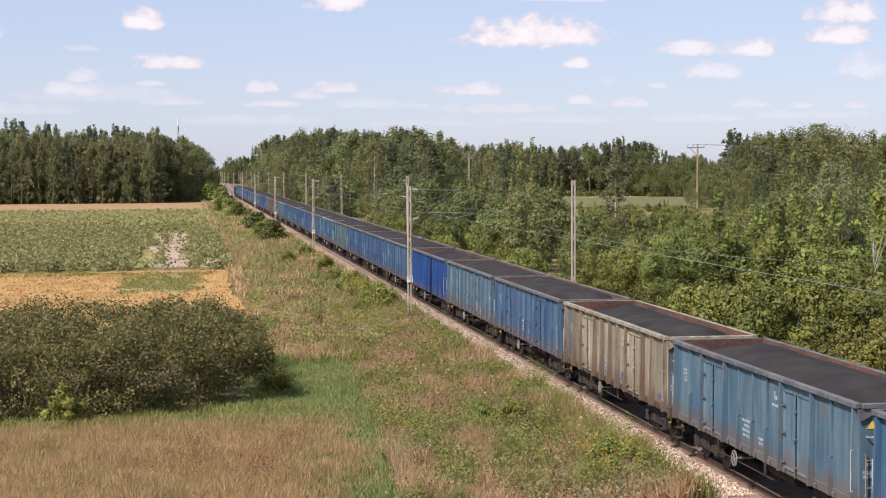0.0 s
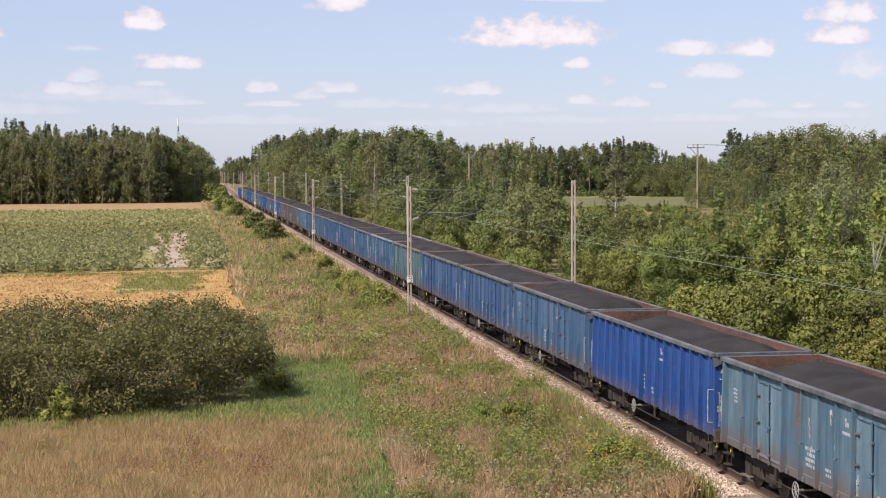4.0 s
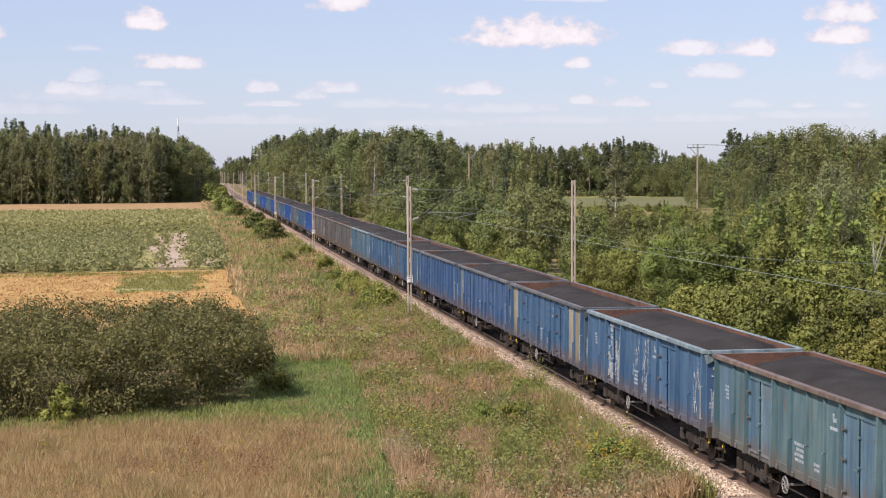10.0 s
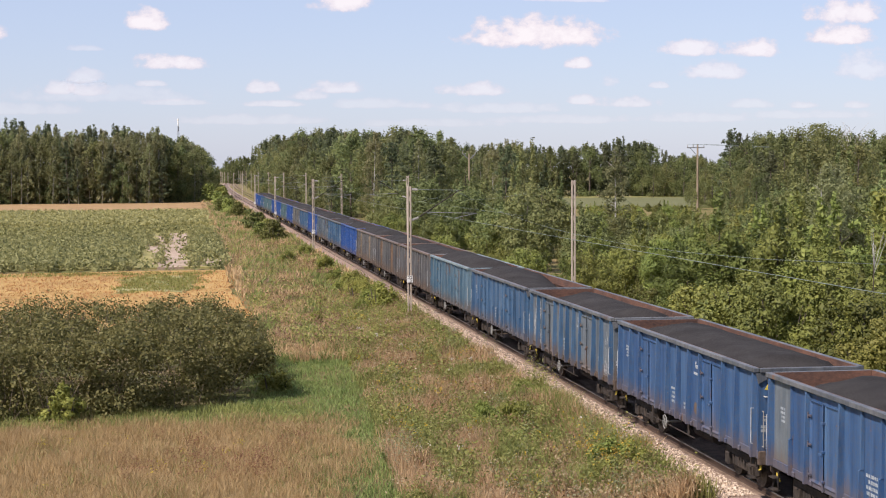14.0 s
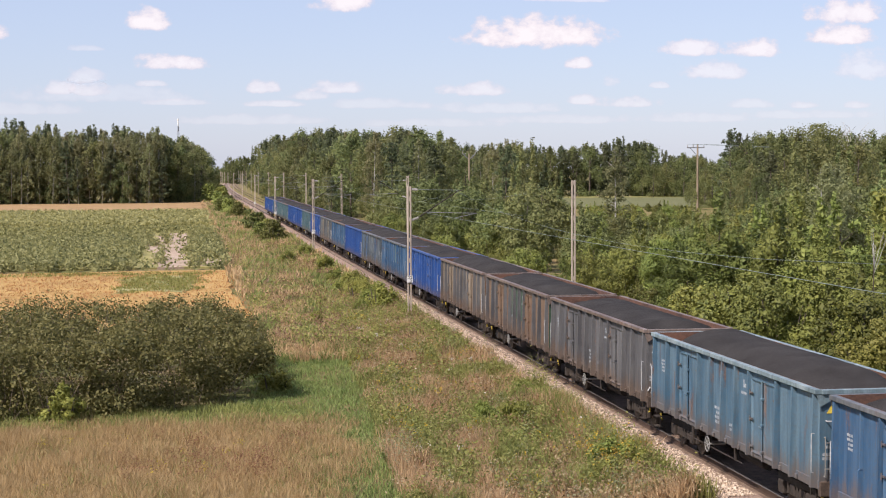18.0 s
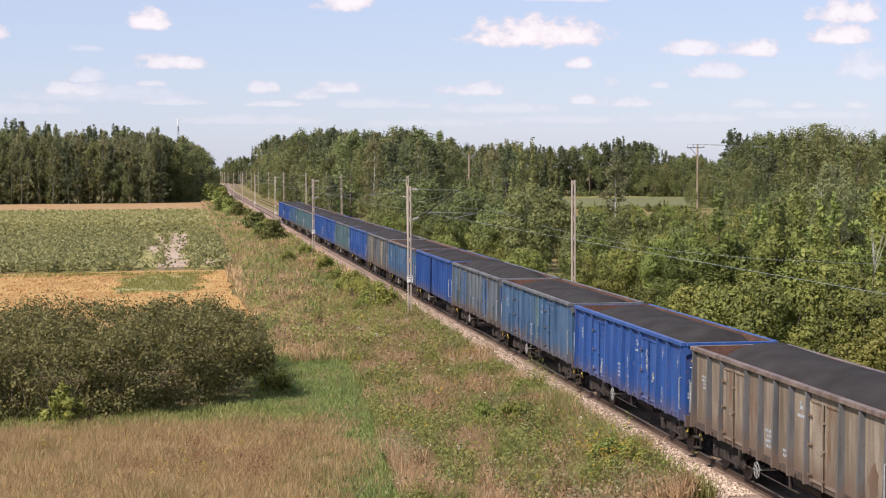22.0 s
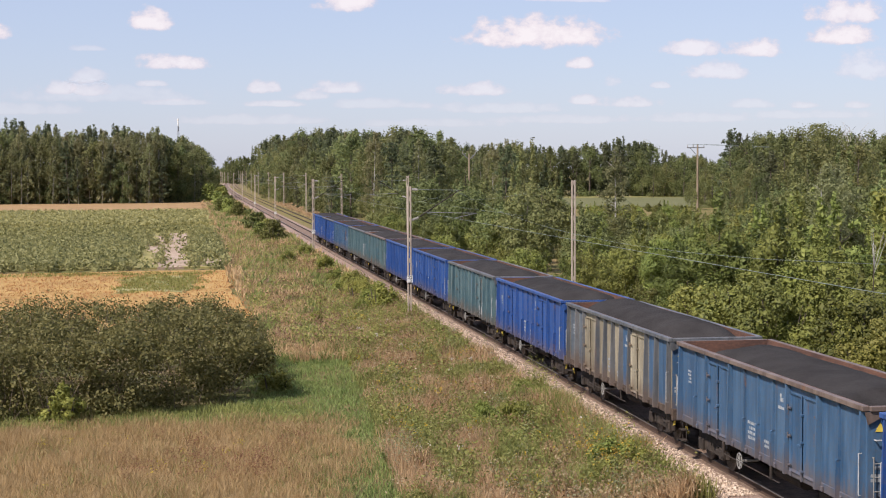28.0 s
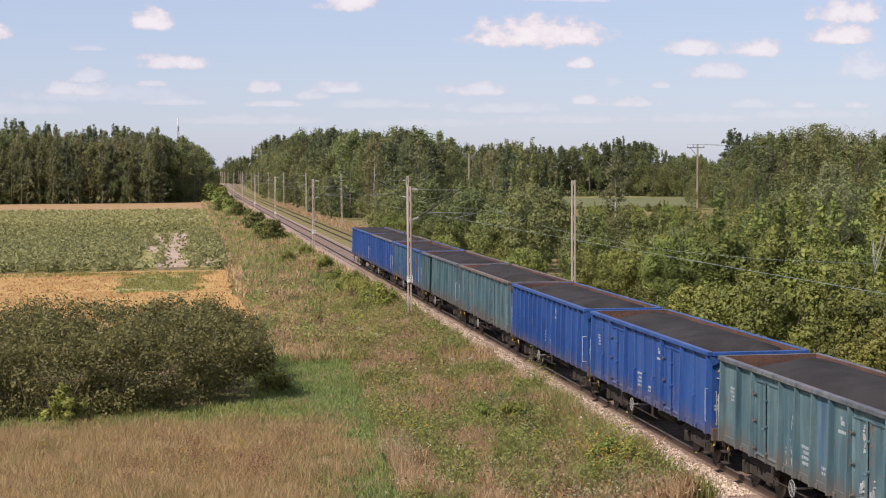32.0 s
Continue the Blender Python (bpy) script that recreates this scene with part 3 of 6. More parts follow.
def wagon(kind):
    """An open four-axle coal wagon, origin on the rails at mid length; kind: doors (full stakes), stubs (half-height stakes) or ribbed."""
    root = new("coal_wagon")
    mat = PAINTS["mid"]
    # underframe
    bm = bmesh.new()
    for s in (-1, 1):
        box(bm, s * 0.16, s * 0.34, -HALF + 0.1, HALF - 0.1, 0.78, 1.14, 0.01)
    for y in (-6.3, -4.5, -2.4, 0.0, 2.4, 4.5, 6.3):
        box(bm, -1.22, 1.22, y - 0.08, y + 0.08, 0.88, 1.13, 0.01)
    box(bm, -SIDE + 0.03, SIDE - 0.03, -HALF + 0.04, HALF - 0.04, 1.14, 1.19)
    box(bm, 0.35, 0.75, -1.0, 0.2, 0.45, 0.86, 0.04)
    rod(bm, (-0.6, -1.4, 0.62), (-0.6, 0.4, 0.62), 0.20, 12)
    part("underframe", bm, M_UNDER, root)
    for s in (-1, 1):
        bm = bmesh.new()
        box(bm, s * (SIDE - 0.10), s * (SIDE + 0.02), -HALF, HALF, 0.96, 1.17, 0.012)
        for y in STAKES[1:-1]:
            box(bm, s * (SIDE + 0.02), s * (SIDE + 0.07), y - 0.22, y - 0.10, 0.98, 1.10, 0.01)
        part("solebar", bm, M_SOLE, root)
    # walls: outer skin in paint, inner lining bare
    for s in (-1, 1):
        bm = bmesh.new()
        box(bm, s * (SIDE - 0.022), s * SIDE, -HALF + 0.002, HALF - 0.002, 1.06, TOP - 0.06)
        part("side_wall", bm, mat, root)
        bm = bmesh.new()
        box(bm, s * (SIDE - 0.045), s * (SIDE - 0.024), -HALF + 0.05, HALF - 0.05, 1.19, TOP - 0.006)
        for z in (TOP - 0.52, TOP - 0.30):
            box(bm, s * (SIDE - 0.075), s * (SIDE - 0.045), -HALF + 0.06, HALF - 0.06, z - 0.025, z + 0.025)
        part("side_lining", bm, M_INNER, root, "rust-brown inner lining")
        for y in (DENSE if kind == "ribbed" else STAKES):
            beside_door = round(abs(y), 2) in (2.08, 4.02, 6.42)
            stake(root, s, y, mat, low=1.02 if kind == "ribbed" else 1.0, wide=0.05 if kind == "ribbed" else 0.062, knee=1.88 if kind == "stubs" and not beside_door else None)
        if kind != "ribbed":
            door(root, s, -4.02, -2.08, mat)
            door(root, s, 2.08, 4.02, mat)
    for e in (-1, 1):
        bm = bmesh.new()
        box(bm, -SIDE + 0.004, SIDE - 0.004, e * (HALF - 0.025), e * HALF, 0.98, TOP - 0.06)
        part("end_wall", bm, mat, root)
        bm = bmesh.new()
        box(bm, -SIDE + 0.05, SIDE - 0.05, e * (HALF - 0.05), e * (HALF - 0.028), 1.19, TOP - 0.008)
        part("end_lining", bm, M_INNER, root, "rust-brown inner end wall")
        for x in (-0.62, 0.62):
            bm = bmesh.new()
            v = box(bm, x - 0.07, x + 0.07, e * HALF, e * (HALF + 0.13), 1.0, TOP - 0.14)
            for q in v:
                if abs(q.co.y) > HALF + 0.01 and q.co.z > 2:
                    q.co.y = e * (HALF + 0.06)
            part("end_stake", bm, mat, root)
        for s in (-1, 1):
            bm = bmesh.new()
            rod(bm, (s * 1.20, e * (HALF - 0.15), 0.80), (s * 1.20, e * (HALF - 0.15), 0.66), 0.032, 8)
            rod(bm, (s * 1.20, e * (HALF - 0.15), 0.67), (s * 1.20, e * (HALF - 0.32), 0.62), 0.022, 8)
            part("tow_hook", bm, M_YELLOWPAINT, root, "yellow corner tow hook")
        bm = bmesh.new()
        v = [bm.verts.new((-1.05 + a, e * (HALF + d), 2.72 + c)) for d in (0.002, 0.008) for a, c in ((-0.12, 0.0), (0.12, 0.0), (0.0, 0.2))]
        for f in ((0, 1, 2), (5, 4, 3), (0, 3, 4, 1), (1, 4, 5, 2), (2, 5, 3, 0)):
            bm.faces.new([v[q] for q in f])
        part("warning_triangle", bm, M_YELLOWPAINT, root, "small yellow warning triangle")
        bm = bmesh.new()
        rod(bm, (-1.18, e * (HALF + 0.09), 2.55), (-0.78, e * (HALF + 0.09), 2.55), 0.016, 6)
        for a in (-1.18, -0.78):
            rod(bm, (a, e * HALF, 2.55), (a, e * (HALF + 0.09), 2.55), 0.016, 6)
        part("grab_bar", bm, M_WHITE, root, "white end grab bar")
        bm = bmesh.new()
        for a in (-1.22, -0.86):
            rod(bm, (a, e * (HALF + 0.07), 1.25), (a, e * (HALF + 0.07), 2.2), 0.014, 5)
        for z in (1.45, 1.75, 2.05):
            rod(bm, (-1.22, e * (HALF + 0.07), z), (-0.86, e * (HALF + 0.07), z), 0.012, 5)
        for a in (-1.22, -0.86):
            for z in (1.28, 2.17):
                rod(bm, (a, e * HALF, z), (a, e * (HALF + 0.075), z), 0.012, 5)
        part("ladder", bm, M_PALE if e < 0 else M_UNDER, root, "narrow end ladder")
        # headstock, buffers, coupling
        bm = bmesh.new()
        box(bm, -SIDE, SIDE, e * (HALF - 0.10), e * (HALF + 0.04), 0.80, 1.16, 0.02)
        part("headstock", bm, M_SOLE, root)
        for x in (-0.875, 0.875):
            bm = bmesh.new()
            rod(bm, (x, e * (HALF + 0.04), 1.03), (x, e * (HALF + 0.28), 1.03), 0.11, 12)
            rod(bm, (x, e * (HALF + 0.28), 1.03), (x, e * (HALF + 0.39), 1.03), 0.075, 12)
            rod(bm, (x, e * (HALF + 0.385), 1.03), (x, e * (HALF + 0.43), 1.03), 0.235, 16)
            part("buffer", bm, M_UNDER, root)
        bm = bmesh.new()
        rod(bm, (0, e * HALF, 0.98), (0, e * (HALF + 0.44), 0.90), 0.045, 8)
        ring(bm, (0, e * (HALF + 0.36), 0.80), (1, 0, 0), 0.12, 0.025, 12)
        part("coupling", bm, M_UNDER, root)
    # top rim
    bm = bmesh.new()
    for s in (-1, 1):
        box(bm, s * (SIDE - 0.018), s * (SIDE + 0.135), -HALF - 0.03, HALF + 0.03, TOP - 0.115, TOP, 0.012)
    for e in (-1, 1):
        box(bm, -SIDE + 0.02, SIDE - 0.02, e * (HALF - 0.02), e * (HALF + 0.105), TOP - 0.115, TOP - 0.004, 0.012)
        for s in (-1, 1):
            v = [bm.verts.new((s * (SIDE + 0.09), e * (HALF + 0.03), TOP - 0.131)), bm.verts.new((s * (SIDE - 0.5), e * (HALF + 0.03), TOP - 0.131)), bm.verts.new((s * (SIDE + 0.02), e * (HALF + 0.03), TOP - 0.40)),
                 bm.verts.new((s * (SIDE + 0.09), e * (HALF + 0.06), TOP - 0.131)), bm.verts.new((s * (SIDE - 0.5), e * (HALF + 0.06), TOP - 0.131)), bm.verts.new((s * (SIDE + 0.02), e * (HALF + 0.06), TOP - 0.40))]
            for f in ((0, 1, 2), (5, 4, 3), (0, 3, 4, 1), (1, 4, 5, 2), (2, 5, 3, 0)):
                bm.faces.new([v[i] for i in f])
    part("top_rim", bm, mat, root)
    # shunter's rails, steps and the hand wheel
    for s in (-1, 1):
        for e in (-1, 1):
            y = e * (HALF - 0.12)
            bm = bmesh.new()
            x = s * (SIDE + 0.15)
            rod(bm, (x, y, 1.35), (x, y, 2.25), 0.014, 6)
            rod(bm, (s * SIDE, y, 1.35), (x, y, 1.35), 0.014, 6)
            rod(bm, (s * SIDE, y, 2.25), (x, y, 2.25), 0.014, 6)
            part("handrail", bm, M_WHITE, root, "white corner handrail")
            bm = bmesh.new()
            for z in (0.42, 0.72):
                box(bm, s * (SIDE - 0.06), s * (SIDE + 0.12), y - 0.24 * (1 if e > 0 else -1) - 0.17, y - 0.24 * (1 if e > 0 else -1) + 0.17, z, z + 0.03)
            for d in (-0.17, 0.17):
                rod(bm, (s * SIDE, y - 0.24 * e + d, 0.42), (s * SIDE, y - 0.24 * e + d, 1.0), 0.015, 5)
            part("step", bm, M_UNDER, root)
        bm = bmesh.new()
        y = -s * 1.2 if s < 0 else -1.2
        ring(bm, (s * (SIDE + 0.10), y, 0.72), (1, 0, 0), 0.20, 0.013, 20)
        for k in range(4):
            a = k * math.pi / 4
            rod(bm, (s * (SIDE + 0.10), y - 0.22 * math.cos(a), 0.72 - 0.22 * math.sin(a)), (s * (SIDE + 0.10), y + 0.22 * math.cos(a), 0.72 + 0.22 * math.sin(a)), 0.012, 5)
        rod(bm, (s * 0.9, y, 0.72), (s * (SIDE + 0.11), y, 0.72), 0.03, 6)
        part("hand_wheel", bm, M_PALE, root, "pale spoked brake hand wheel")
        bm = bmesh.new()
        box(bm, s * (SIDE - 0.02), s * (SIDE + 0.03), y + 1.5, y + 1.62, 0.55, 0.98, 0.01)
        box(bm, s * (SIDE - 0.02), s * (SIDE + 0.03), y - 2.1, y - 2.0, 0.62, 0.98, 0.01)
        rod(bm, (s * SIDE, y - 2.6, 0.64), (s * SIDE, y + 2.2, 0.64), 0.018, 6)
        part("brake_rigging", bm, M_UNDER, root)
    # lettering
    r = random.Random(3)
    for s in (-1, 1):
        x = s * (SIDE + 0.001)
        marks(root, s, x, "stencilled_lettering", lettering_block(r, 0.5 * -s + 0.05, 1.80, 4, 0.55, 0.075), M_STENCIL, "small white stencilled lettering, not readable")
        marks(root, s, x, "load_lettering", lettering_block(r, -0.5 * -s, 1.50, 2, 0.35, 0.07), M_STENCIL, "small white load lettering, not readable")
        marks(root, s, x, "side_logo", [(-1.55, 2.70, 0.20, 0.10), (-1.55, 2.50, 0.50, 0.07), (-1.48, 2.80, 0.10, 0.08)], M_STENCIL, "white operator mark as plain shapes")
        marks(root, s, x, "corner_lettering", lettering_block(r, 5.75, 2.5, 4, 0.30, 0.06), M_STENCIL, "faded white corner lettering, not readable")
    for e in (-1, 1):
        bm = bmesh.new()
        for q, z, w in ((-1.05, 1.95, 0.30), (-1.05, 1.78, 0.42), (-1.05, 1.68, 0.42)):
            box(bm, q - w / 2, q + w / 2, e * HALF, e * (HALF + 0.004), z - 0.035, z + 0.035)
        part("end_lettering", bm, M_STENCIL, root, "white end lettering, not readable")
    bogie(root, -4.5)
    bogie(root, 4.5)
    part_mesh("coal_load", coal_surface(1.0), M_COAL, root, "heaped dull black coal", smooth=True)
    return root


LABELS = {
    "light": "open coal wagon in faded light blue paint, heaped with coal",
    "mid": "open coal wagon in mid blue paint, heaped with coal",
    "denim": "open coal wagon in dull denim blue, heaped with coal",
    "royal": "open coal wagon in fresh royal blue paint, heaped with coal",
    "teal": "open coal wagon in faded teal paint, heaped with coal",
    "slate": "open coal wagon in dirty slate blue-grey, heaped with coal",
    "beige": "open coal wagon in chalky beige-grey, heaped with coal",
    "sand": "open coal wagon in rust-stained sand brown, heaped with coal",
    "grey": "open coal wagon in grimy brown-grey, heaped with coal",
    "rust": "open coal wagon in patchy rusty brown, heaped with coal",
}
# front to back: paint, body kind, rim paint, coal heap
TRAIN = [
    ("mid", "stubs", "dusty", 0), ("light", "stubs", "dusty", 0), ("beige", "doors", "beige", 1), ("mid", "stubs", "dusty", 2), ("light", "stubs", "dusty", 0), ("royal", "ribbed", "dusty", 1),
    ("mid", "stubs", "dusty", 2), ("denim", "stubs", "dusty", 0), ("denim", "stubs", "dusty", 0), ("teal", "stubs", "tan", 2), ("mid", "stubs", "pale", 0), ("mid", "stubs", "dusty", 1),
    ("denim", "stubs", "dusty", 2), ("denim", "doors", "dusty", 0), ("slate", "doors", "dusty", 1), ("mid", "stubs", "dusty", 4), ("light", "doors", "pale", 3), ("grey", "doors", "tan", 0),
    ("rust", "doors", "tan", 2), ("sand", "doors", "tan", 3), ("royal", "doors", "royal", 2), ("mid", "stubs", "dusty", 0), ("slate", "stubs", "dusty", 3), ("royal", "ribbed", "royal", 0),
    ("mid", "stubs", "tan", 0), ("beige", "doors", "dusty", 3), ("royal", "stubs", "royal", 2), ("teal", "doors", "dusty", 2), ("royal", "stubs", "royal", 0), ("royal", "ribbed", "royal", 0),
    ("teal", "doors", "tan", 2), ("teal", "ribbed", "dusty", 0), ("mid", "doors", "royal", 1), ("royal", "doors", "dusty", 2), ("royal", "doors", "royal", 0),
]
# parts in another paint than the wagon's, by wagon
OTHER = {(17, "end_wall"): "green", (1, "end_wall"): "slate", (10, "end_wall"): "slate", (9, "end_wall"): "denim", (1, "stake"): "sand", (24, "end_wall"): "mid", (24, "stake"): "dusty", (18, "stake"): "grey", (17, "stake"): "grey", (18, "end_wall"): "rust", (10, "door_leaf"): "mid", (8, "door_leaf"): "light", (21, "door_leaf"): "denim", (21, "end_wall"): "royal", (13, "stake"): "mid"}
# repainted panels: wagon, from, to, paint
PANELS = [(17, -2.0, 0.95, "green"), (17, 4.15, 5.0, "grey"), (10, -6.3, -5.2, "beige"), (10, -5.0, -4.15, "beige"), (10, 5.2, 6.3, "beige"), (24, -6.3, -5.2, "mid"), (24, -5.0, -4.15, "mid"), (24, -2.0, -1.1, "mid"), (24, 5.2, 6.3, "slate"), (24, 4.15, 5.0, "slate"), (1, 5.2, 6.3, "slate"), (3, -2.0, -1.1, "light"), (13, 1.15, 2.0, "slate"),
          (21, 5.2, 6.3, "mid"), (11, 5.2, 6.3, "slate"), (20, -0.95, -0.1, "teal"), (26, -0.95, -0.1, "light"), (29, 5.2, 6.3, "slate"), (30, -6.3, -5.2, "light"), (8, 5.2, 6.3, "light"), (2, -6.3, -5.2, "light")]
# small dabbed patches: wagon, place along it, height, width, height of the patch, paint
PATCHES = [(1, 1.45, 1.75, 0.36, 0.55, "denim"), (1, 0.80, 1.45, 0.14, 0.40, "royal"), (1, -1.5, 1.42, 0.42, 0.42, "royal"), (1, -0.4, 1.5, 0.16, 0.3, "royal"), (1, -5.7, 1.35, 0.4, 0.2, "denim"), (17, 1.5, 2.30, 0.50, 0.75, "orange"), (17, -0.5, 1.5, 0.6, 0.35, "orange"), (17, -4.6, 1.6, 0.5, 0.6, "grey"),
           (18, -5.6, 1.7, 0.5, 0.8, "rust"), (10, 0.5, 1.35, 0.7, 0.2, "grey"), (4, 1.5, 1.6, 0.3, 0.3, "slate"), (12, -1.5, 1.5, 0.4, 0.35, "rust"), (20, 1.5, 1.5, 0.5, 0.3, "rust"), (28, 5.7, 1.6, 0.4, 0.4, "slate")]
FIRST_JOINT = 46.27
SPEED = 11.536
EASE = -0.0057
WAGONS = []


def travelled(t):
    return SPEED * t + EASE * t * (t - 32.0) / 2


def repaint(ob, mat):
    ob.material_slots[0].link = "OBJECT"
    ob.material_slots[0].material = mat


def build_train():
    models = {"doors": wagon("doors"), "stubs": wagon("stubs"), "ribbed": wagon("ribbed")}
    heaps = [coal_surface(1.0), coal_surface(23.0, 0.06, -0.24, (1.1, 3.0), (0.5, 2.2)), coal_surface(57.0, 0.16, -0.12, (1.0, 2.4), (0.6, 2.6)),
             coal_surface(71.0, 0.28, -0.12, (1.0, 2.3), (0.4, 2.4)), coal_surface(83.0, 0.20, -0.15, (0.6, 1.2), (0.5, 2.5), 0.75)]
    for h in heaps:
        h.materials.append(M_COAL)
        h.polygons.foreach_set("use_smooth", [True] * len(h.polygons))
    used = set()
    for i, (colour, kind, rim, heap) in enumerate(TRAIN):
        y = FIRST_JOINT + (i - 1.5) * PITCH
        first = kind not in used
        ob = models[kind] if first else copy_thing(models[kind], pose(0, y, 0))
        ob.matrix_basis = pose(0, y, 0)
        used.add(kind)
        tagged(ob, LABELS[colour], "railway wagon", "wagons of the coal train")
        WAGONS.append((ob, y))
    for i, (ob, y) in enumerate(WAGONS):
        colour, kind, rim, heap = TRAIN[i]
        for o in ob.children_recursive:
            base = o.name.split(".")[0]
            if base in ("side_wall", "end_wall", "stake", "end_stake", "hinge", "door_leaf", "locking_bar") or (base == "solebar" and colour not in ("beige", "sand", "rust", "grey", "slate")):
                repaint(o, PAINTS[OTHER.get((i - 1, base), colour)])
            elif base == "top_rim":
                repaint(o, PAINTS[rim])
            elif base == "coal_load":
                o.data = heaps[heap]
    for k, words in ((17, "rusty brown open coal wagon with a dark green panel"), (10, "blue-grey open coal wagon with beige end panels"), (24, "beige open coal wagon with blue panels at one end"), (16, "grimy brown-grey open coal wagon with a scrawled end wall"), (1, "chalky beige open coal wagon with brownish stakes"), (33, "blue open coal wagon at the tail of the train")):
        tagged(WAGONS[k + 1][0], words)
    q = random.Random(19)
    bm = bmesh.new()
    for _ in range(46):
        x, z = q.uniform(-1.25, -0.72), q.uniform(1.1, 2.7)
        rod(bm, (x, -HALF - 0.006, z), (x + q.uniform(-0.2, 0.2), -HALF - 0.006, z + q.uniform(-0.25, 0.25)), q.uniform(0.008, 0.03), 4)
    part("chalk_scrawl", bm, M_WHITE, WAGONS[17][0], "white scrawl over the end wall")
    for k, a, z, wide, tall, colour in PATCHES:
        bm = bmesh.new()
        n = 14
        edge = [(a + wide * 0.5 * math.cos(6.283 * i / n) * q.uniform(0.75, 1.2), z + tall * 0.5 * math.sin(6.283 * i / n) * q.uniform(0.75, 1.2)) for i in range(n)]
        rings = [[bm.verts.new((x, y, h)) for y, h in edge] for x in (-SIDE - 0.004, -SIDE - 0.0005)]
        bm.faces.new(rings[0])
        for i in range(n):
            bm.faces.new((rings[0][i], rings[1][i], rings[1][(i + 1) % n], rings[0][(i + 1) % n]))
        part("paint_patch", bm, PAINTS[colour], WAGONS[k + 1][0], "roughly dabbed patch of other paint")
    # spilt white paint and lime in runs down the side: wagon, from, to, how many
    for k, a, b, n in ((10, 2.3, 3.9, 26), (10, -1.0, -0.2, 16), (10, 0.2, 0.9, 6), (10, -6.2, -5.3, 14), (14, 5.2, 6.2, 24), (14, 4.2, 5.0, 14), (14, -5.8, -4.4, 10), (20, -6.2, 5.5, 18), (27, 1.1, 1.9, 8), (27, -3.6, -2.4, 5), (4, -6.0, 2.0, 9)):
        bm = bmesh.new()
        for _ in range(n):
            y, top = q.uniform(a, b), q.uniform(1.5, TOP - 0.2)
            proud = 0.062 if 2.08 < abs(y) < 4.02 else 0.006
            for _ in range(7):
                y += q.uniform(-0.06, 0.06)
                top -= q.uniform(0.0, 0.14)
                long, w = q.uniform(0.02, 0.16), q.uniform(0.004, 0.016)
                v = box(bm, -SIDE - proud, -SIDE - 0.0005, y - w, y + w, max(1.2, top - long), max(1.22, top))
                for p in v:
                    p.co.y += q.uniform(-0.012, 0.012)
        tagged(part("paint_run", bm, M_WHITE, WAGONS[k][0], "white runs of spilt paint and lime"), kind="stuff")
    for k, a, b, colour in PANELS:
        bm = bmesh.new()
        box(bm, -SIDE - 0.0035, -SIDE - 0.0005, a, b, 1.75 if colour == "green" else 1.18, TOP - 0.14)
        part("repainted_panel", bm, PAINTS[colour], WAGONS[k + 1][0], "side panel in another paint")


build_train()


def motions():
    for ob, y in WAGONS:
        walk(ob, [(t, pose(0, y - travelled(t), 0)) for t in (0.0, 4.0, 8.0, 12.0, 16.0, 20.0, 24.0, 28.0, 32.0)])
    for ob, drift in CLOUDS:
        x, y, z = ob.location
        walk(ob, [(0.0, pose(x, y, z)), (16.0, pose(x + drift / 2, y, z)), (32.0, pose(x + drift, y, z))])
    # one roll serves all wheel sets, as they turn alike
    sets = [o for ob, _ in WAGONS for o in ob.children_recursive if o.name.split(".")[0] == "wheelset"]
    n = int(32 * FPS)
    rows = []

    for i in range(n + 1):
        t = 32.0 * i / n
        rows.append((t, pose(0, 0, 0, math.degrees(travelled(t) / 0.46))))
    walk(sets[0], rows)
    keys = sets[0].animation_data
    for o in sets[1:]:
        o.rotation_mode = "QUATERNION"
        data = o.animation_data_create()
        data.action = keys.action
        data.action_slot = keys.action_slot

# ---- masts and wires ----
SPAN = 73.1
MAST_Y = [93.35 + SPAN * i for i in range(-1, 12)]
LEFT_X, RIGHT_X = -2.8, 7.0


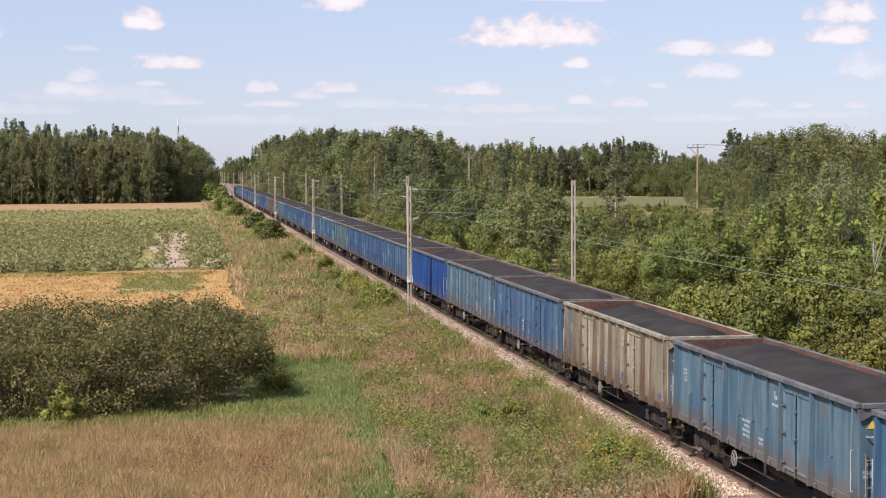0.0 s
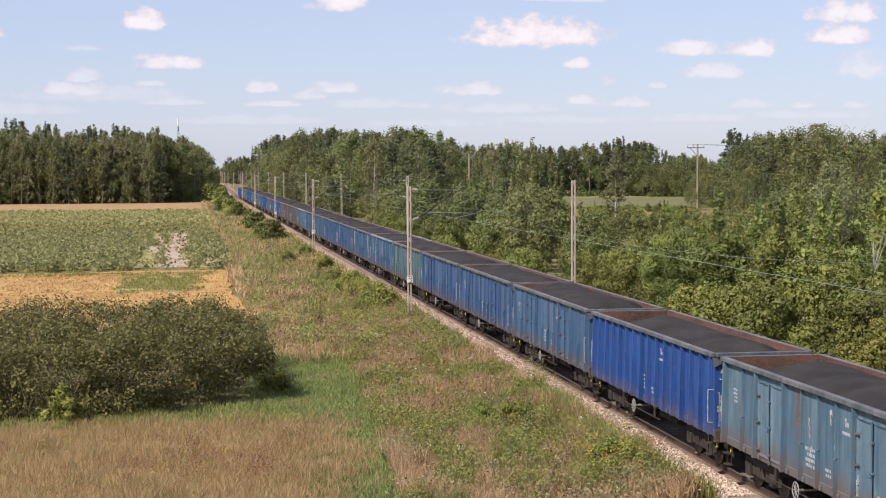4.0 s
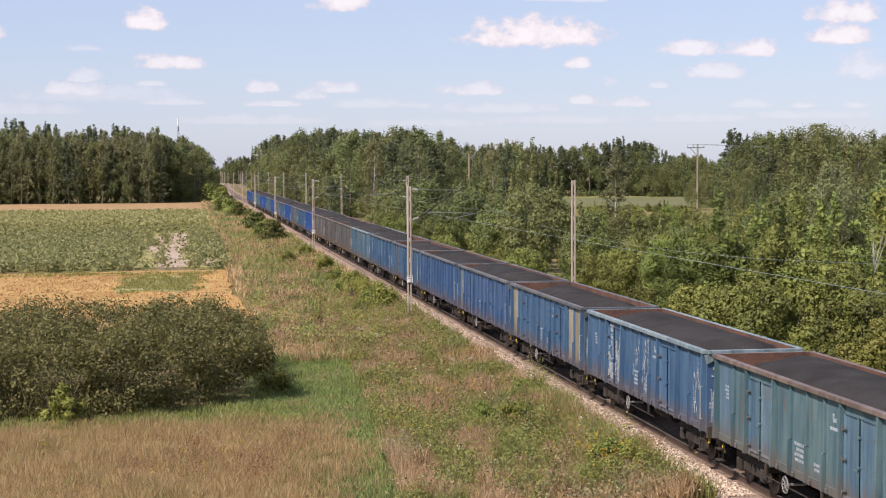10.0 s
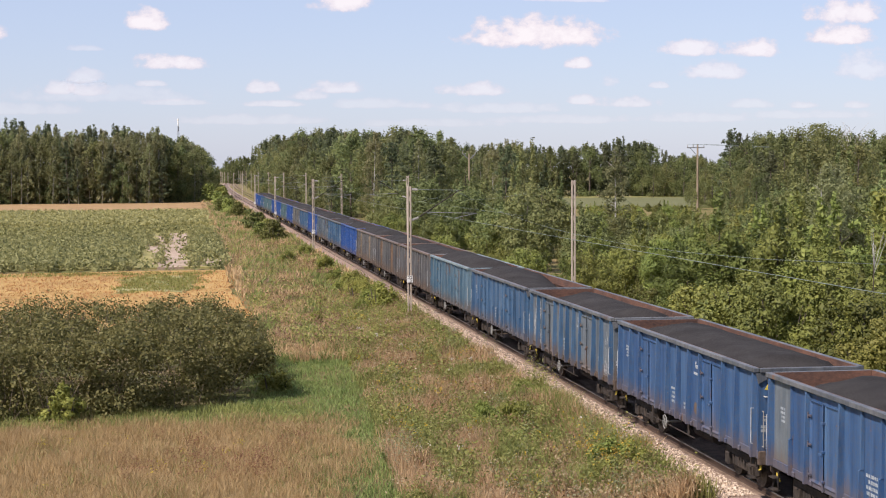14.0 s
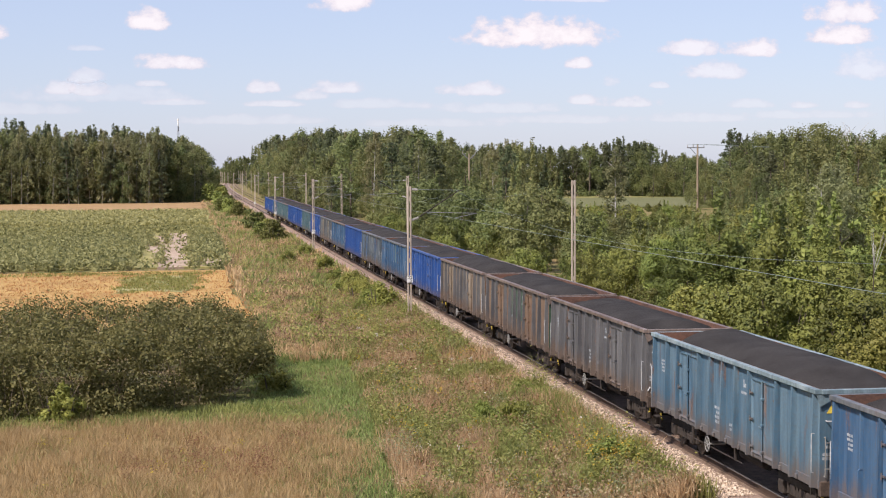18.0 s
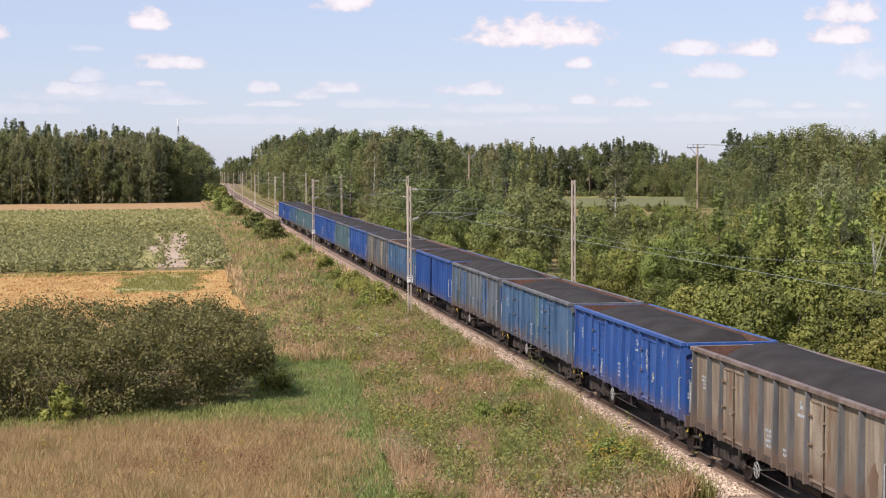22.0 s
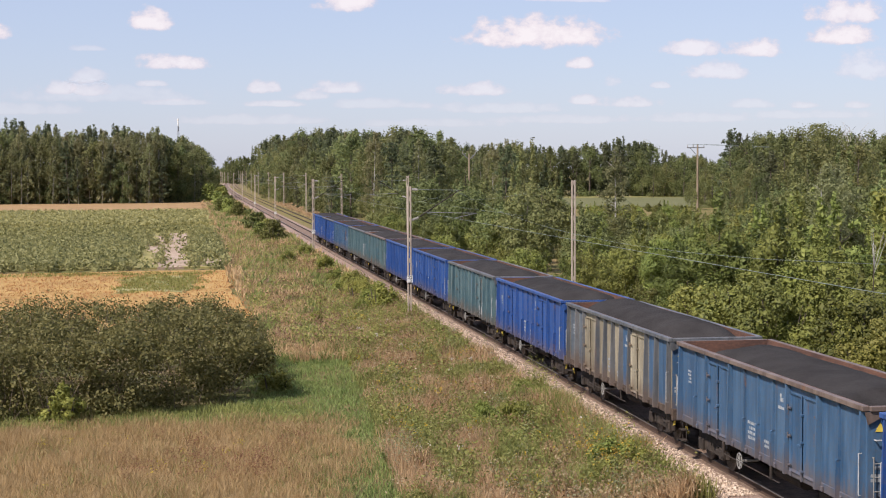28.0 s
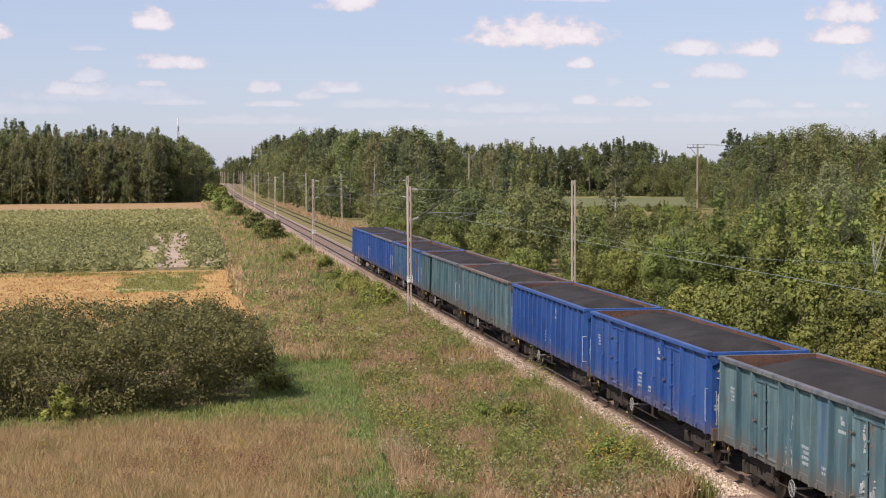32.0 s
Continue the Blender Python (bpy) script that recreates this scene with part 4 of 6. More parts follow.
def catenary_mast(x, y, arm, height=7.62):
    """A two-legged concrete mast with battens, a tie, a hinged cantilever and its insulators; arm: which way it reaches."""
    root = new("catenary_mast")
    root.location = (x + bend(y), y, 0)
    for s in (-1, 1):
        bm = bmesh.new()
        box(bm, s * 0.078 - 0.040, s * 0.078 + 0.040, -0.10, 0.10, -0.75, height, 0.012)
        part("mast_leg", bm, M_CONCRETE, root)
    bm = bmesh.new()
    for z in (0.6, 1.8, 3.0, 4.2, 5.4, 6.6, height - 0.15):
        box(bm, -0.037, 0.037, -0.09, 0.09, z - 0.12, z + 0.12, 0.01)
    part("batten", bm, M_CONCRETE, root)
    if arm:
        for a, b in (((0.15, 5.35), (0.55, 5.50)), ((0.15, 7.15), (0.50, 7.13))):
            bm = bmesh.new()
            a, b = Vector((arm * a[0], 0, a[1])), Vector((arm * b[0], 0, b[1]))
            n = 9
            for k in range(n):
                r0, r1 = (0.045, 0.09) if k % 2 else (0.09, 0.045)
                rod(bm, a.lerp(b, k / n), a.lerp(b, (k + 1) / n), r0, 8, r1, caps=k in (0, n - 1))
            bmesh.ops.remove_doubles(bm, verts=bm.verts, dist=0.002)
            part("insulator", bm, M_PORCELAIN, root, "pale ribbed porcelain insulator")
        bm = bmesh.new()
        rod(bm, (arm * 0.5, 0, 5.48), (arm * 2.95, 0, 7.08), 0.030, 8)
        rod(bm, (arm * 2.85, 0, 7.03), (arm * 3.25, 0, 7.10), 0.025, 6)
        part("bracket_tube", bm, M_UNDER, root, "dark sloping bracket tube")
        bm = bmesh.new()
        rod(bm, (arm * 0.5, 0, 7.13), (arm * 2.95, 0, 7.08), 0.012, 5)
        part("top_tie", bm, M_WIRE, root)
        bm = bmesh.new()
        rod(bm, (arm * 0.95, 0, 5.80), (arm * 4.0, 0, 5.72), 0.018, 6)
        rod(bm, (arm * 2.75, 0, 5.47), (arm * 3.9, 0, 5.70), 0.016, 6)
        part("registration_arm", bm, M_STEEL, root, "light steel registration arm")
    return root


def mast_sign(x, y):
    root = new("mast_sign")
    root.location = (x, y - 0.14, 1.92)
    bm = bmesh.new()
    box(bm, -0.17, 0.17, -0.012, 0.012, -0.20, 0.20, 0.006)
    part("plate", bm, M_SIGNWHITE, root)
    bm = bmesh.new()
    for px, pz in ((-0.075, 0.09), (0.075, 0.09), (0.035, -0.10)):
        box(bm, px - 0.06, px + 0.06, -0.017, -0.0125, pz - 0.075, pz - 0.045)
        box(bm, px - 0.06, px + 0.06, -0.017, -0.0125, pz + 0.045, pz + 0.075)
        box(bm, px + 0.03, px + 0.06, -0.017, -0.0125, pz - 0.045, pz + 0.045)
    part("sign_marks", bm, M_SIGNBLACK, root)
    bm = bmesh.new()
    box(bm, -0.16, 0.16, 0.0125, 0.03, -0.02, 0.02)
    part("clamp", bm, M_STEEL, root)
    tagged(root, "small white mast plate with dark marks", "sign", "mast plates")
    return root


for i, y in enumerate(MAST_Y):
    for x, arm in ((LEFT_X, 1), (RIGHT_X, 0 if i in (1,) else -1)):
        if i == 0 and x < 0:
            continue
        tagged(catenary_mast(x, y, arm if i < 7 else 0, 7.62 if x > 0 else 7.32), "grey concrete two-legged catenary mast beside the track", "mast", "catenary masts")
        if x < 0 and i < 5:
            mast_sign(x, y)


def span_wire(name, x0, x1, z, sag, label, r=0.012, droppers=None, first=0, last=9):
    bm = bmesh.new()
    for i in range(first, last):
        a, b = MAST_Y[i], MAST_Y[i + 1]
        xa, xb = (x0, x1) if i % 2 else (x1, x0)
        n = 10
        pts = []
        for k in range(n + 1):
            q = k / n
            pts.append(Vector((xa + (xb - xa) * q, a + (b - a) * q, z - sag * 4 * q * (1 - q))))
        for k in range(n):
            rod(bm, pts[k], pts[k + 1], r, 4, caps=False)
            if droppers and k % 2 == 1:
                rod(bm, pts[k], (pts[k].x, pts[k].y, droppers), 0.005, 3, caps=False)
    ob = part(name, bm, M_WIRE)
    return tagged(ob, label, "cable")


span_wire("contact_wire", -0.25, 0.25, 5.47, 0.04, "taut green-grey contact wire above the track", 0.009)
span_wire("messenger_wire", -0.05, 0.05, 7.05, 1.45, "sagging messenger wire above the track", 0.005)
span_wire("contact_wire", 3.95, 4.45, 5.55, 0.05, "taut contact wire above the disused track", 0.006, first=1)
span_wire("messenger_wire", 4.15, 4.25, 6.85, 0.95, "sagging messenger wire above the disused track", 0.005, None, first=1)


def timber_pole(x, y, top, cross):
    root = new("power_line_pole")
    root.location = (x, y, GROUND_Z)
    bm = bmesh.new()
    rod(bm, (0, 0, -0.3), (0, 0, top - GROUND_Z), 0.24, 12, 0.17)
    part("pole_shaft", bm, M_WOOD, root)
    bm = bmesh.new()
    if cross == "flat":
        box(bm, -2.2, 1.4, -0.1, 0.1, top - GROUND_Z - 0.75, top - GROUND_Z - 0.55)
        rod(bm, (-1.6, 0, top - GROUND_Z - 0.7), (-0.1, 0, top - GROUND_Z - 2.2), 0.06, 6)
    else:
        for s in (-1, 1):
            rod(bm, (0, 0, top - GROUND_Z - 1.2), (s * 1.4, 0, top - GROUND_Z + 0.1), 0.10, 6)
    part("crossarm", bm, M_STEEL, root)
    for q in ((-2.1, -0.9, 1.3) if cross == "flat" else (-1.4, 1.4)):
        bm = bmesh.new()
        z = top - GROUND_Z - (0.55 if cross == "flat" else -0.1)
        rod(bm, (q, 0, z), (q, 0, z + 0.45), 0.09, 8, 0.06)
        part("insulator", bm, M_PORCELAIN, root)
    return tagged(root, "weathered wooden power line pole with a crossarm", "utility pole", "power line poles")


timber_pole(85.5, 313, 12.95, "flat")
timber_pole(43.2, 337, 11.4, "vee")
bm = bmesh.new()
for q in (-2.1, -0.9, 1.3):
    for a, b in (((85.5 + q, 313, 13.0), (230 + q, 300, 12.2)),):
        for k in range(8):
            u, w = k / 8, (k + 1) / 8
            A, B = Vector(a), Vector(b)
            rod(bm, A.lerp(B, u) - Vector((0, 0, 6 * u * (1 - u))), A.lerp(B, w) - Vector((0, 0, 6 * w * (1 - w))), 0.02, 4, caps=False)
tagged(part("power_line_wires", bm, M_WIRE), "three thin sagging power line wires", "cable")

# ---- plants ----
def leaves(centres, radii, count, size, rng, stray=0.13, shell=0.55, loose=0.3, turn=0.45):
    """Loose leaf quads around clump centres. Returns n x 4 x 3."""
    centres, radii = np.asarray(centres, float), np.asarray(radii, float)
    weight = (radii ** 2).prod(axis=1) ** (1 / 3) if radii.ndim == 2 else radii ** 2
    which = rng.choice(len(centres), count, p=weight / weight.sum())
    d = rng.normal(size=(count, 3))
    d /= np.linalg.norm(d, axis=1, keepdims=True)
    r = shell + (1 - shell) * rng.random((count, 1)) ** 0.6
    r *= np.where(rng.random((count, 1)) < stray, 1.0 + 0.6 * rng.random((count, 1)), 1.0)
    rad = radii[which] if radii.ndim == 2 else radii[which][:, None]
    pos = centres[which] + d * r * rad * (1 - loose / 2 + loose * rng.random((count, 1)))
    nrm = d * 0.9 + rng.normal(size=(count, 3)) * turn + np.array([0, 0, 0.4])
    nrm /= np.linalg.norm(nrm, axis=1, keepdims=True)
    u = np.cross(nrm, rng.normal(size=(count, 3)))
    u /= np.linalg.norm(u, axis=1, keepdims=True)
    v = np.cross(nrm, u)
    s = size * (0.6 + 0.8 * rng.random((count, 1)))
    return np.stack([pos - u * s, pos - v * s * 0.55, pos + u * s, pos + v * s * 0.55], axis=1)


def limbs(bm, base, top, r, spread, n, rng, reach=0.5):
    rod(bm, base, top, r, 7, r * 0.35)
    a, b = Vector(base), Vector(top)
    for _ in range(n):
        q = a.lerp(b, rng.uniform(0.25, 0.9))
        ang = rng.uniform(0, 6.28)
        out = Vector((math.cos(ang) * spread, math.sin(ang) * spread, spread * rng.uniform(0.2, 0.9))) * rng.uniform(0.4, 1.0) * reach * 1.2
        rod(bm, q, q + out, r * 0.3, 5, r * 0.08)


def plant(name, trunk_bm, bark, leaf_quads, leaf_mat, label, category, group):
    root = new(name)
    part("trunk", trunk_bm, bark, root)
    part_mesh("crown", quads_mesh("crown", leaf_quads), leaf_mat, root)
    return tagged(root, label, category, group)


def lobed(w, h, n, r, low=0.02, full=0.42, fat=(0.13, 0.23)):
    """Centres and radii of rounded lobes that swell out of a broad, uneven dome."""
    c, k = [], []
    tilt, lean = r.uniform(0, 6.28), r.uniform(0.0, 0.12)
    for i in range(n):
        a = r.uniform(0, 6.28)
        q = r.random() ** 0.8
        z = low + (1 - low) * q
        env = math.sqrt(max(0.0, 1 - max(0.0, (z - full) / (1.03 - full)) ** 2.0)) * (0.72 + 0.28 * min(1.0, z / full))
        env *= 1 + 0.22 * noise.noise((1.6 * math.cos(a), 1.6 * math.sin(a), 3.0 * z + tilt))
        s = w * r.uniform(*fat) * (0.7 if q > 0.85 else 1.0)
        reach = max(0.0, env * w / 2 - 0.75 * s) * (r.uniform(0.80, 1.05) if r.random() < 0.75 else r.uniform(0.2, 0.8))
        c.append((reach * math.cos(a) + lean * w * z, reach * math.sin(a), max(0.3 * s, h * z - 0.8 * s)))
        k.append((s, s, s * r.uniform(0.75, 1.05)))
    return c, k


def sprays(c, k, n, w, h, r):
    """Thin upright leafy shoots that break the outline."""
    for i in range(n):
        x, y, z = c[r.randrange(len(c))]
        if z < 0.35 * h:
            continue
        top = r.uniform(0.03, 0.07) * h + w * 0.08
        for j in range(3):
            s = w * (0.040 - 0.010 * j)
            c.append((x + r.uniform(-0.02, 0.02) * w, y + r.uniform(-0.02, 0.02) * w, z + top * (0.5 + 0.35 * j)))
            k.append((s, s, s * 1.5))


def filled(c, k, count, size, rng, inner, coarse):
    """Small leaves over the lobes, and coarser foliage packed inside them that shuts out the light."""
    outer = leaves(c, k, count, size, rng, stray=0.08, shell=0.8, loose=0.14, turn=0.38)
    core = leaves(c, 0.72 * np.asarray(k), inner, coarse, rng, stray=0.0, shell=0.5, loose=0.1, turn=0.6)
    return np.concatenate([outer, core])


def make_bush(w, h, count, size, seed, mat, label="dense green willow bush with many thin stems", name="bush", lobes=22):
    rng, r = np.random.default_rng(seed), random.Random(seed)
    bm = bmesh.new()
    for _ in range(6):
        a = r.uniform(0, 6.28)
        rod(bm, (0.25 * math.cos(a), 0.25 * math.sin(a), -0.4), (w * 0.3 * math.cos(a), w * 0.3 * math.sin(a), h * r.uniform(0.5, 0.8)), 0.06, 5, 0.02)
    c, k = lobed(w, h, lobes, r)
    sprays(c, k, 9, w, h, r)
    return plant(name, bm, M_BARK, filled(c, k, count, size, rng, 1300, 0.165 * w / 4.8), mat, label, "bush", "roadside bushes")


def make_scrub_tree(w, h, count, size, seed, mat, label, name="willow_tree", lobes=34, low=0.03):
    """A bushy tree that is leafy to the ground, in rounded lobes with shoots on top."""
    rng, r = np.random.default_rng(seed), random.Random(seed)
    bm = bmesh.new()
    limbs(bm, (0, 0, -0.5), (r.uniform(-0.3, 0.3), r.uniform(-0.3, 0.3), h * 0.85), 0.12, w * 0.35, 12, r)
    c, k = lobed(w, h, lobes, r, low, 0.38, (0.10, 0.20))
    sprays(c, k, 16, w, h, r)
    return plant(name, bm, M_BARK, filled(c, k, count, size, rng, 2900, 0.20), mat, label, "tree", "woodland trees")


def make_tree(w, h, count, size, seed, mat, bark, label, name="tree", bare=0.25, taper=0.5, trunk=0.16, group="woodland trees", egg=False, clumps=60, flat=1.0, rise=1.0, fat=1.0):
    """A tree with a tapered trunk, limbs and a crown of clumps that narrows upward."""
    rng, r = np.random.default_rng(seed), random.Random(seed)
    bm = bmesh.new()
    limbs(bm, (0, 0, -0.5), (r.uniform(-0.3, 0.3), r.uniform(-0.3, 0.3), h * 0.95), trunk, w * 0.35, 12, r)
    c, k = [], []
    for i in range(clumps):
        q = r.random() ** rise
        z = h * (bare + (0.97 - bare) * q)
        env = (w / 2) * (min(1.0, q / 0.18) ** 0.5) * (1 - taper * q ** 1.5) * r.uniform(0.45, 1.0)
        if egg:
            env = (w / 2) * max(0.1, math.sin(math.pi * (0.16 + 0.80 * q))) ** 0.75 * r.uniform(0.5, 1.0)
        if q > 0.9:
            env *= 0.4
        a = r.uniform(0, 6.28)
        s = w * fat * r.uniform(0.055, 0.155) * (0.6 if q > 0.85 else 1.0)
        c.append((max(0, env - s * 0.6) * math.cos(a), max(0, env - s * 0.6) * math.sin(a), z))
        k.append((s, s, s * flat * r.uniform(0.7, 1.3)))
    for i in range(4):
        a, q = r.uniform(0, 6.28), r.uniform(0, 0.22)
        top = h * r.uniform(0.86, 0.99)
        for j in range(3):
            s = w * (0.035 + 0.022 * j)
            c.append((w * q * math.cos(a), w * q * math.sin(a), top - j * 0.045 * h))
            k.append((s, s, s * 1.5))
    return plant(name, bm, bark, leaves(c, k, count, size, rng, shell=0.3), mat, label, "tree", group)


def make_conifer(w, h, count, size, seed, label="dark spruce with a pointed top", name="spruce"):
    rng, r = np.random.default_rng(seed), random.Random(seed)
    bm = bmesh.new()
    rod(bm, (0, 0, -0.5), (0, 0, h * 0.97), 0.2, 7, 0.03)
    c, k = [], []
    layers = 20
    for i in range(layers):
        q = (i + 0.3) / layers
        z = h * (0.12 + 0.86 * q)
        env = (w / 2) * (1 - q) ** 0.8
        for j in range(max(2, int(6 * (1 - q)) + 1)):
            a = r.uniform(0, 6.28)
            c.append((env * 0.6 * math.cos(a), env * 0.6 * math.sin(a), z - 0.1 * env))
            k.append((max(0.32, env * 0.5), max(0.32, env * 0.5), h * 0.03))
    return plant(name, bm, M_BARK, leaves(c, k, count, size, rng, shell=0.2), M_NEEDLES, label, "tree", "woodland trees")


def scatter(models, spots, seed, lo=0.85, hi=1.15, z=GROUND_Z):
    """Set copies of the models at the spots (x, y, height factor); the models themselves take the first spots."""
    r = random.Random(seed)
    for i, (x, y, f) in enumerate(spots):
        model = models[i % len(models)]
        s = f * r.uniform(lo, hi)
        m = pose(x, y, z, r.uniform(-3, 3), r.uniform(-3, 3), r.uniform(0, 360))
        if i < len(models):
            ob = model
            ob.matrix_basis = m
        else:
            ob = copy_thing(model, m)
        ob.scale = (s * r.uniform(0.9, 1.12), s * r.uniform(0.9, 1.12), s)


def jittered(x0, x1, y0, y1, dx, dy, seed, keep=1.0):
    r = random.Random(seed)
    out = []
    y = y0
    while y <= y1:
        x = x0
        while x <= x1:
            if r.random() < keep:
                out.append((x + r.uniform(-0.45, 0.45) * dx, y + r.uniform(-0.45, 0.45) * dy))
            x += dx
        y += dy
    r.shuffle(out)
    return out


# the hedge in the meadow
def hedge():
    root = new("hedge")
    rng, r = np.random.default_rng(8), random.Random(8)
    bm = bmesh.new()
    c, k = [], []
    for i in range(1500):
        x = r.uniform(-34, -12.5)
        q = r.random() ** 1.8
        y0 = 58.4 + max(0, (x + 18)) * 0.8
        y = y0 + q * (17.0 - max(0, (x + 18)) * 0.9)
        end = max(0.0, min(1.0, (-12.2 - x) / 2.6))
        h = (3.3 + 0.35 * noise.noise((x * 0.45, y * 0.45, 2)) + 0.22 * (x > -24)) * (0.5 + 0.5 * math.sqrt(end))
        swell = 0.5 * noise.noise((x * 0.55, 1.0, 8.0))
        z = GROUND_Z + h * (r.uniform(0.08 + 0.60 * (1 - end), 0.88) if q < 0.25 else r.uniform(0.5, 0.90))
        c.append((x, y - swell * (q < 0.3), z))
        s = r.uniform(0.32, 0.7)
        k.append((s, s, s * 0.8))
    for i in range(650):
        x, y = r.uniform(-32, -13.6), r.uniform(57.9, 65 if i % 3 else 74)
        y += max(0, (x + 19)) * 0.75
        z = GROUND_Z + (r.uniform(0.5, 2.6) if y < 64 else r.uniform(2.6, 3.55))
        if x > -17:
            z = min(z, GROUND_Z + 3.4 * (0.3 + 0.7 * math.sqrt(max(0.0, (-13.2 - x) / 3.8))))
        rod(bm, (x, y, max(GROUND_Z - 0.1, z - 1.5)), (x + r.uniform(-0.8, 0.9), y + r.uniform(-0.7, 0.4), z), 0.018, 3, 0.007, caps=False)
    tagged(part("undergrowth", bm, M_TWIG, root), kind="stuff")
    part_mesh("foliage", quads_mesh("foliage", leaves(c, k, 140000, 0.066, rng, stray=0.22, shell=0.35)), M_LEAF_DARK, root)
    tagged(root, "broad dense dark green hedge in the meadow", "hedge")


hedge()
H = make_bush(1.7, 1.6, 1600, 0.07, 66, M_LEAF_FRESH, "small yellow-green bush at the foot of the hedge")
H.location = (-20.0, 57.9, GROUND_Z)
H2 = make_bush(1.8, 1.1, 1500, 0.06, 67, M_LEAF_FRESH, "low yellow-green bush at the end of the hedge")
H2.location = (-12.2, 64.6, GROUND_Z)


def level(x, y, table):
    """Reads a stepped profile of the skyline, by the bearing from the viewpoint; gives the tallest growth that fits there."""
    bearing = (x - EYE.x) / y
    for (b0, t0), (b1, t1) in zip(table, table[1:]):
        if b0 <= bearing <= b1:
            return EYE.z - GROUND_Z + (t0 + (t1 - t0) * (bearing - b0) / (b1 - b0)) * y
    return 0.0


# (bearing, slope of the sight line over the growth)
NEAR = ((0.20, -0.075), (0.235, -0.050), (0.29, -0.037), (0.318, -0.031), (0.34, -0.023), (0.377, -0.011), (0.40, -0.002), (0.46, 0.008))
MIDDLE = ((0.06, -0.016), (0.08, -0.010), (0.10, 0.0), (0.127, 0.006), (0.156, -0.003), (0.18, 0.0), (0.217, 0.0), (0.230, -0.010), (0.238, -0.024), (0.315, -0.026), (0.34, -0.020), (0.377, -0.008), (0.46, 0.004))
TALL = ((0.03, 0.005), (0.045, 0.018), (0.07, 0.024), (0.155, 0.024), (0.17, 0.017), (0.205, 0.017))
BACK = ((0.20, 0.013), (0.24, 0.015), (0.27, 0.019), (0.298, 0.016), (0.305, 0.009), (0.33, 0.008))
RIGHT = ((0.314, -0.006), (0.33, 0.004), (0.345, 0.020), (0.352, 0.023), (0.366, 0.026), (0.39, 0.025), (0.406, 0.028), (0.42, 0.027), (0.47, 0.025))

r = random.Random(2)
B = [make_bush(4.8, 4.2, 6500, 0.064, s, M_LEAF_BUSH) for s in (1, 2, 3, 4)]
T = [make_scrub_tree(6.8, 8.0, 13500, 0.064, s, M_LEAF_BUSH, "bushy green willow tree of the trackside scrub") for s in (11, 12, 13, 14)]
V = [make_scrub_tree(8.0, 8.0, 6000, 0.105, s, M_LEAF_SALLOW, "spreading grey-green willow tree of the trackside scrub") for s in (15, 16, 17)]
W = [make_tree(11.0, 14.0, 4600, 0.20, s, M_LEAF_WOOD, M_BARK, "tall leafy tree of the mixed wood", "broadleaf_tree", 0.03, 0.5, 0.2, egg=True) for s in (21, 22, 23, 24)]
F = [make_tree(6.6, 18.0, 3400, 0.185, s, M_LEAF_BIRCH, M_BIRCHBARK, "slender birch at the edge of the wood", "birch", 0.07, 0.55, 0.105, clumps=130, flat=1.6, rise=0.75, fat=0.62) for s in (31, 32, 33, 34)]
P = [make_tree(8.4, 17.0, 3300, 0.21, s, M_NEEDLES, M_BARK, "dark pine with a ragged crown", "pine", 0.10, 0.7, 0.2, clumps=54, flat=0.55) for s in (41, 42, 43)]
S = [make_conifer(5.0, 17.0, 1200, 0.45, 51)]
bush, willow, sallow, wood, birch, pine, spruce = [], [], [], [], [], [], []
# scrub on the right of the line, close by
for x, y in jittered(9.6, 46, 46, 122, 4.1, 4.8, 4):
    if x > 0.46 * y - 12 or x < 9.3:
        continue
    h = level(x, y, NEAR) * r.choice((r.uniform(0.4, 0.65), r.uniform(0.7, 0.95), r.uniform(0.85, 1.02)))
    h = min(h, 2.6 + (x - 9) * 1.0)
    if h > 5.0:
        willow.append((x, y, h / 9.0))
    elif h > 0.8:
        bush.append((x, y, h / 4.7))
# scrub further along
for x, y in jittered(9.2, 66, 122, 230, 5.6, 7.0, 5):
    h = level(x, y, MIDDLE) * r.choice((r.uniform(0.35, 0.6), r.uniform(0.6, 0.9), r.uniform(0.9, 1.03)))
    h = min(h, 3.0 + (x - 9) * 1.2)
    if h > 4.6:
        sallow.append((x, y, h / 9.0))
    elif h > 0.8:
        bush.append((x, y, h / 4.7))
# low growth before the distant field
for x, y in jittered(42, 100, 235, 345, 5.5, 9.0, 8):
    if 0.236 < (x - EYE.x) / y < 0.318:
        h = (9.05 - 0.0225 * y) * r.uniform(0.6, 1.0)
        bush.append((x, y, h / 4.2))
# the tall wood beside the line
def tall_wood(x, y):
    if 0.16 < (x - EYE.x) / y < 0.188 and y < 346:
        return
    h = level(x, y, TALL) * r.uniform(0.85, 1.04)
    h = min(h, 7.0 + (x - bend(y) - 9) * 2.0)
    if h > 3:
        q = r.random()
        kind, full = (wood, 14.0) if q < 0.42 else (pine, 17.0) if q < 0.82 else (birch, 18.0)
        kind.append((x, y, h / full))


